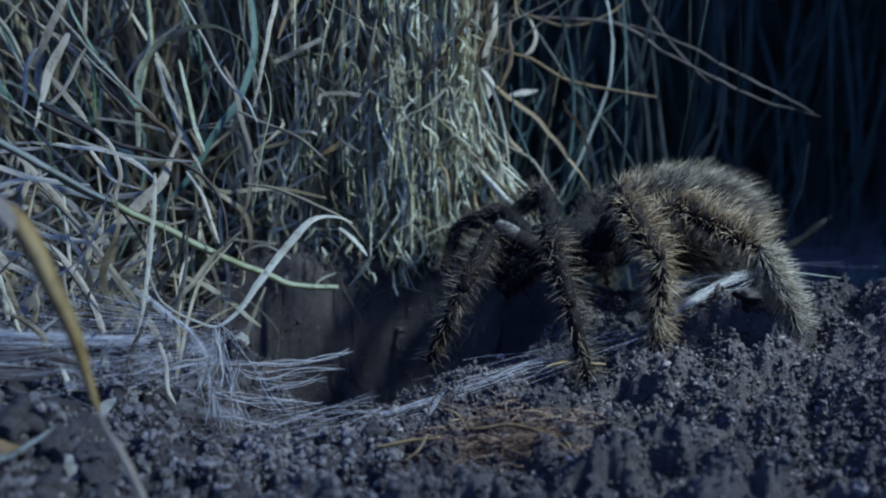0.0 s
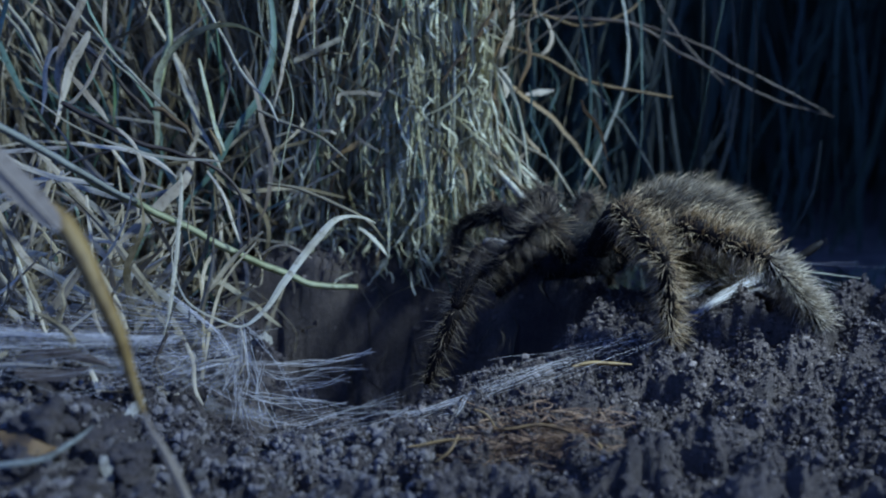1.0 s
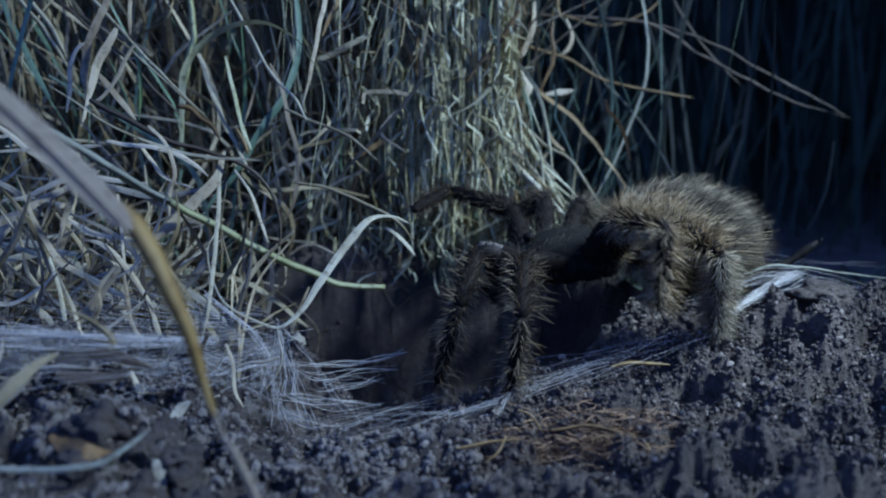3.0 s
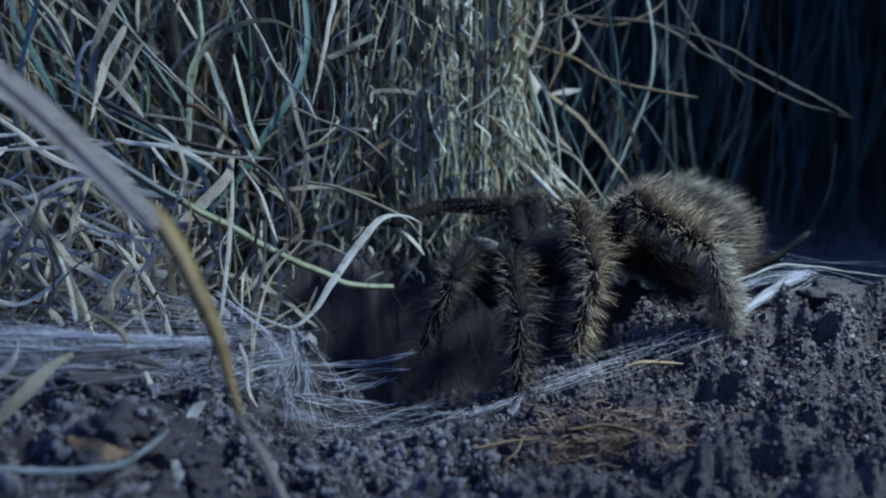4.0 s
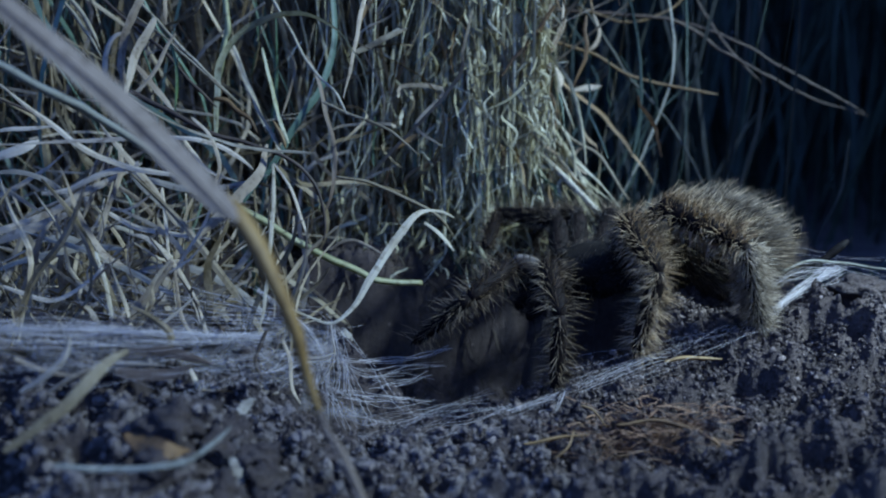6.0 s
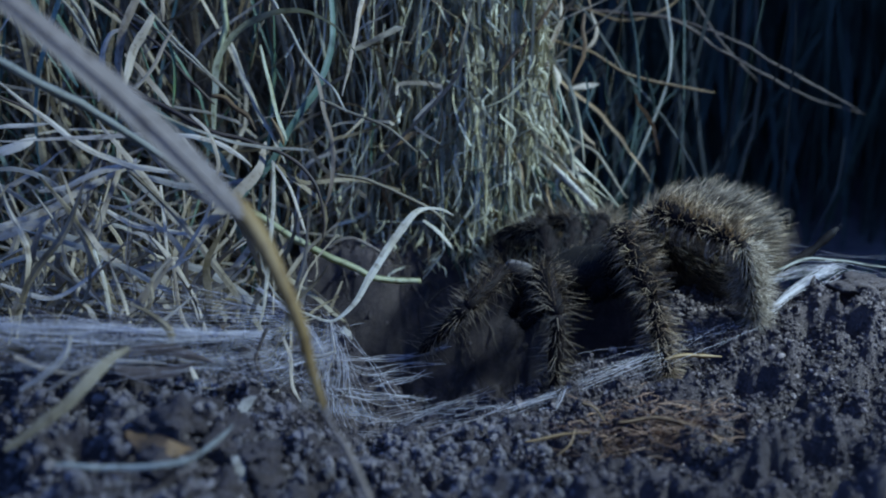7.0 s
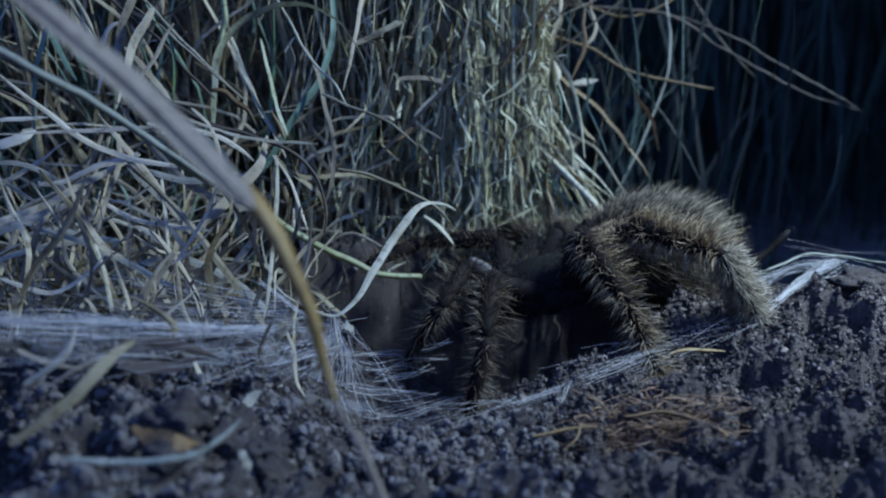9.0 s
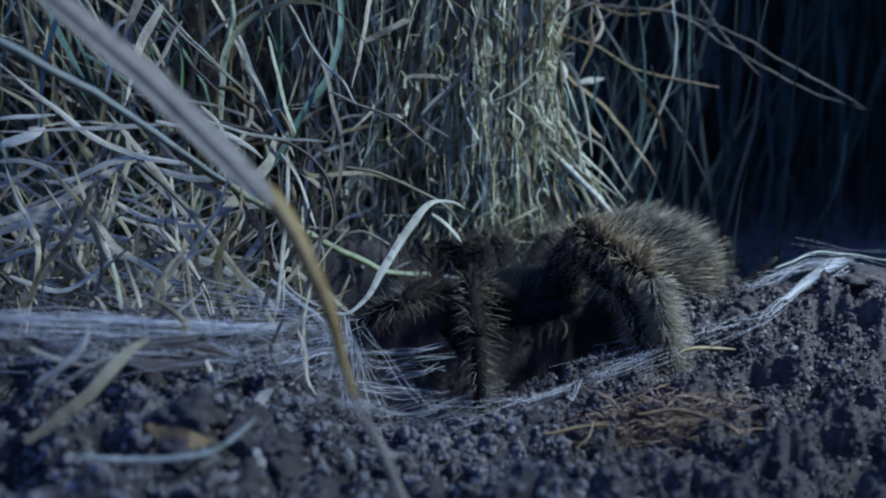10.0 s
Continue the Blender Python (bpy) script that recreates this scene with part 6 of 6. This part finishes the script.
NEAR_SECOND_FOOT = [(0, 0.0331, 0.1861, -0.0019), (0.7, 0.0319, 0.186, -0.0018), (0.9, 0.0162, 0.1818, 0.0115), (1, 0.0021, 0.1847, 0.0246), (1.2, -0.0065, 0.1841, 0.021), (1.4, -0.0009, 0.1829, 0.006), (1.5, 0.0018, 0.1842, -0.002), (2, 0.0006, 0.1842, -0.0026), (2.5, 0.0011, 0.1845, -0.0021), (4, -0.0010, 0.1853, -0.0025), (4.5, -0.0018, 0.1854, -0.0028), (5, -0.0020, 0.1855, -0.0035), (5.5, -0.0016, 0.1855, -0.0039), (7.1, -0.0018, 0.1858, -0.0041), (7.3, -0.0092, 0.1814, 0.0049), (7.5, -0.0251, 0.1827, 0.0133), (7.7, -0.0325, 0.1829, 0.0157), (7.9, -0.0265, 0.1805, -0.0026), (8, -0.0217, 0.1817, -0.0093), (8.5, -0.0229, 0.1818, -0.0102), (9, -0.0221, 0.182, -0.01), (10, -0.0219, 0.182, -0.0111)]
NEAR_FIRST_KNEE = [(0, 0.0147, 0.2112, 0.0295), (1, 0.0062, 0.2104, 0.0254), (1.5, 0.0031, 0.2103, 0.0243), (2.5, 0.0009, 0.2105, 0.0236), (3.8, -0.0063, 0.2118, 0.025), (4.3, -0.0066, 0.211, 0.0247), (4.5, -0.0066, 0.2101, 0.0248), (5, -0.0099, 0.2094, 0.0239), (5.3, -0.0094, 0.2092, 0.0227), (5.7, -0.0086, 0.2101, 0.0216), (7, -0.0115, 0.2113, 0.0192), (8, -0.0155, 0.2118, 0.0184), (9, -0.0189, 0.2123, 0.0177), (9.2, -0.0214, 0.2085, 0.0171), (9.5, -0.0252, 0.2083, 0.0142), (10, -0.0269, 0.2084, 0.0133)]
NEAR_FIRST_FOOT = [(0, -0.0032, 0.1998, 0), (1, -0.0096, 0.1942, -0.0035), (1.5, -0.0108, 0.1919, -0.0048), (2.5, -0.0133, 0.1926, -0.0045), (3.8, -0.0198, 0.1971, 0.0011), (4.3, -0.026, 0.1999, 0.0111), (4.5, -0.0313, 0.2013, 0.0154), (5, -0.0422, 0.1966, 0.0118), (5.3, -0.0419, 0.1977, 0.0111), (5.7, -0.0334, 0.2011, 0.0046), (7, -0.0303, 0.2046, -0.0004), (8, -0.0311, 0.2047, -0.0021), (9, -0.0343, 0.2031, -0.0035), (9.2, -0.0444, 0.2014, 0.0026), (9.5, -0.0516, 0.1987, 0.0045), (10, -0.052, 0.1988, 0.0043)]
FAR_FIRST_KNEE = [(0, 0.0148, 0.2372, 0.0316), (1, 0.0094, 0.2374, 0.0323), (2, 0.0084, 0.2376, 0.0323), (2.5, 0.0048, 0.2377, 0.0314), (2.7, 0.0053, 0.2379, 0.0321), (4, 0.0042, 0.2361, 0.0304), (4.5, 0.0063, 0.2367, 0.0327), (5, 0.0063, 0.2367, 0.0317), (5.5, 0.008, 0.2368, 0.0321), (5.9, 0.0084, 0.2383, 0.0293), (7, 0.0046, 0.2378, 0.0248), (7.5, 0.0048, 0.2378, 0.0245), (8, 0.0031, 0.2377, 0.0226), (8.5, -0.0014, 0.238, 0.0215), (8.8, -0.005, 0.2361, 0.0201), (9, -0.0082, 0.2341, 0.0185), (9.5, -0.0099, 0.2342, 0.0172), (10, -0.0133, 0.2344, 0.0162)]
FAR_FIRST_FOOT = [(0, 0.0002, 0.2335, 0.0142), (1, -0.003, 0.2338, 0.0149), (2, -0.004, 0.2349, 0.0186), (2.5, -0.0036, 0.2357, 0.0212), (2.7, -0.0172, 0.2333, 0.031), (4, -0.0297, 0.229, 0.0276), (4.5, -0.0239, 0.2296, 0.0297), (5, -0.0247, 0.2303, 0.0308), (5.5, -0.0217, 0.2302, 0.0298), (5.9, -0.013, 0.2329, 0.0209), (7, -0.0062, 0.2357, 0.011), (7.5, -0.0137, 0.2376, 0.0158), (8, -0.0108, 0.2367, 0.0118), (8.5, -0.0152, 0.2378, 0.0144), (8.8, -0.0296, 0.2345, 0.0157), (9, -0.0434, 0.2285, 0.0143), (9.5, -0.0284, 0.2335, 0.01), (10, -0.0288, 0.2329, 0.0069)]
FAR_SECOND_KNEE = [(0, 0.0275, 0.2483, 0.0425), (1, 0.0246, 0.2481, 0.0421), (2, 0.0224, 0.248, 0.0412), (2.5, 0.0191, 0.2478, 0.0395), (4, 0.0118, 0.2484, 0.0384), (5, 0.0149, 0.2479, 0.0354), (5.5, 0.016, 0.2476, 0.0339), (7, 0.0162, 0.2465, 0.0284), (8, 0.0115, 0.2467, 0.0254), (9, 0.0049, 0.2466, 0.0208), (10, -0.0055, 0.2455, 0.0186)]
FAR_SECOND_FOOT = [(0, 0.0193, 0.2503, 0.0068), (1, 0.0157, 0.2503, 0.0067), (2, 0.0121, 0.2504, 0.0067), (2.5, 0.0117, 0.2505, 0.0066), (4, 0.0048, 0.2514, 0.0063), (5, 0.0042, 0.2514, 0.0041), (5.5, 0.0046, 0.2514, 0.0037), (7, 0.0032, 0.2516, 0.0028), (8, 0.0017, 0.2519, 0.0021), (9, -0.005, 0.2523, -0.0004), (10, -0.0107, 0.2497, -0.0018)]
FAR_THIRD_KNEE = [(0, 0.0448, 0.2497, 0.0389), (1, 0.0381, 0.25, 0.0409), (2, 0.0327, 0.2496, 0.0397), (2.5, 0.0314, 0.2493, 0.0381), (4, 0.023, 0.2497, 0.037), (5, 0.0258, 0.2495, 0.0366), (5.5, 0.0281, 0.2492, 0.0355), (7, 0.0256, 0.2482, 0.0306), (7.5, 0.0189, 0.249, 0.0307), (8.5, 0.0153, 0.2493, 0.0293), (10, 0.0093, 0.2474, 0.0245)]
FAR_THIRD_FOOT = [(0, 0.0497, 0.2569, 0.0042), (1, 0.0453, 0.2566, 0.0043), (2, 0.0436, 0.2564, 0.0043), (2.5, 0.0433, 0.2562, 0.0043), (4, 0.0279, 0.2569, 0.004), (5, 0.0274, 0.2567, 0.0027), (5.5, 0.0296, 0.2565, 0.0024), (7, 0.03, 0.2562, 0.0015), (7.5, 0.0303, 0.2561, 0.0012), (8.5, 0.0287, 0.2562, 0.0006), (10, 0.0239, 0.2536, -0.0004)]
FAR_FOURTH_KNEE = [(0, 0.0521, 0.2471, 0.0397), (0.2, 0.0518, 0.2469, 0.0389), (0.5, 0.0509, 0.2461, 0.0358), (1, 0.0471, 0.2478, 0.0348), (2.5, 0.0413, 0.2472, 0.0332), (4, 0.0328, 0.2474, 0.0322), (5.5, 0.0353, 0.2467, 0.0299), (7, 0.0322, 0.2462, 0.0275), (7.8, 0.027, 0.2453, 0.0303), (8, 0.0245, 0.2438, 0.0365), (8.2, 0.023, 0.2435, 0.0343), (8.5, 0.0231, 0.2456, 0.0299), (9.3, 0.021, 0.2454, 0.0269), (10, 0.02, 0.2453, 0.0255)]
FAR_FOURTH_FOOT = [(0, 0.0781, 0.2544, 0.0161), (0.2, 0.0734, 0.2577, 0.0084), (0.5, 0.0723, 0.2617, 0.0039), (1, 0.0742, 0.2616, 0.0048), (2.5, 0.0741, 0.2606, 0.005), (4, 0.0741, 0.26, 0.005), (5.5, 0.0743, 0.2591, 0.0052), (7, 0.0747, 0.2581, 0.0046), (7.8, 0.0727, 0.2535, 0.007), (8, 0.0519, 0.2472, 0.0168), (8.2, 0.0455, 0.252, 0.0123), (8.5, 0.044, 0.2555, 0.0043), (9.3, 0.0455, 0.2579, 0.0014), (10, 0.0462, 0.2578, 0.0011)]
CLIP = 10.0


def at(rows, t):
    """The place at t on the smooth line through the rows."""
    k = 0
    while k < len(rows) - 2 and rows[k + 1][0] <= t:
        k += 1
    t0, t1 = rows[k][0], rows[k + 1][0]
    a, b = Vector(rows[k][1:]), Vector(rows[k + 1][1:])
    before = Vector(rows[max(k - 1, 0)][1:]), rows[max(k - 1, 0)][0]
    after = Vector(rows[min(k + 2, len(rows) - 1)][1:]), rows[min(k + 2, len(rows) - 1)][0]
    h = t1 - t0
    ma = (b - before[0]) / max(t1 - before[1], 1e-6)
    mb = (after[0] - a) / max(after[1] - t0, 1e-6)
    # keep fast swings from overshooting into the slow stretches beside them
    cap = 1.5 * (b - a).length / h
    ma, mb = [m * min(1, cap / max(m.length, 1e-9)) for m in (ma, mb)]
    u = min(1, max(0, (t - t0) / h))
    return (a * (1 + 2 * u) * (1 - u) ** 2 + ma * h * u * (1 - u) ** 2 + b * u * u * (3 - 2 * u) + mb * h * u * u * (u - 1))


def body_pose(t):
    c, a = at(CARAPACE, t), at(ABDOMEN, t)
    x = (a - c).normalized()
    y = Vector((0, 0, 1)).cross(x).normalized()
    z = x.cross(y)
    m = Matrix((x, y, z)).transposed().to_4x4()
    m.translation = c
    return m


def along(a, b, up):
    """The pose of a leg segment from a towards b."""
    x = (b - a).normalized()
    y = up.cross(x)
    y = y.normalized() if y.length > 1e-4 else x.orthogonal().normalized()
    m = Matrix((x, y, x.cross(y))).transposed().to_4x4()
    m.translation = a
    return m


def leg_pose(key, t, body):
    root, (l1, l2, l3), _, _, pole, _ = LEG_PLAN[key]
    r = body @ Vector(root)
    k, f = at(KNEES[key], t), at(FEET[key], t)
    # the knee keeps the femur's length and stays within reach of the foot
    for _ in range(12):
        k = r + (k - r).normalized() * l1
        d = (f - k).length
        if d > (l2 + l3) * 0.985:
            k = f + (k - f).normalized() * (l2 + l3) * 0.985
        elif d < abs(l2 - l3) + 0.006:
            k = f + (k - f).normalized() * (abs(l2 - l3) + 0.006)
    k = r + (k - r).normalized() * l1
    d = min((f - k).length, (l2 + l3) * 0.995)
    way = (f - k).normalized()
    f = k + way * d
    cosa = (l2 * l2 + d * d - l3 * l3) / (2 * l2 * d)
    h = l2 * math.sqrt(max(0, 1 - cosa * cosa))
    out = Vector(pole)
    out = (out - way * out.dot(way)).normalized()
    ankle = k + way * l2 * cosa + out * h
    inv = body.inverted()
    up = Vector((0.15, 0.1, 1))
    return [inv @ along(p, q, up) for p, q in ((r, k), (k, ankle), (ankle, f))]


KNEES = {"NEAR_FIRST": NEAR_FIRST_KNEE, "NEAR_SECOND": NEAR_SECOND_KNEE, "NEAR_THIRD": NEAR_THIRD_KNEE, "NEAR_FOURTH": NEAR_FOURTH_KNEE,
         "FAR_FIRST": FAR_FIRST_KNEE, "FAR_SECOND": FAR_SECOND_KNEE, "FAR_THIRD": FAR_THIRD_KNEE, "FAR_FOURTH": FAR_FOURTH_KNEE}
FEET = {"NEAR_FIRST": NEAR_FIRST_FOOT, "NEAR_SECOND": NEAR_SECOND_FOOT, "NEAR_THIRD": NEAR_THIRD_FOOT, "NEAR_FOURTH": NEAR_FOURTH_FOOT,
        "FAR_FIRST": FAR_FIRST_FOOT, "FAR_SECOND": FAR_SECOND_FOOT, "FAR_THIRD": FAR_THIRD_FOOT, "FAR_FOURTH": FAR_FOURTH_FOOT}


def motions():
    times = [i / 10 for i in range(int(CLIP * 10) + 1)]
    bodies = {t: body_pose(t) for t in times}
    walk(spider, [(t, bodies[t]) for t in times])
    for key, pieces in LEG_PARTS.items():
        rows = [leg_pose(key, t, bodies[t]) for t in times]
        for i, piece in enumerate(pieces):
            walk(piece, [(t, row[i]) for t, row in zip(times, rows)])


motions()
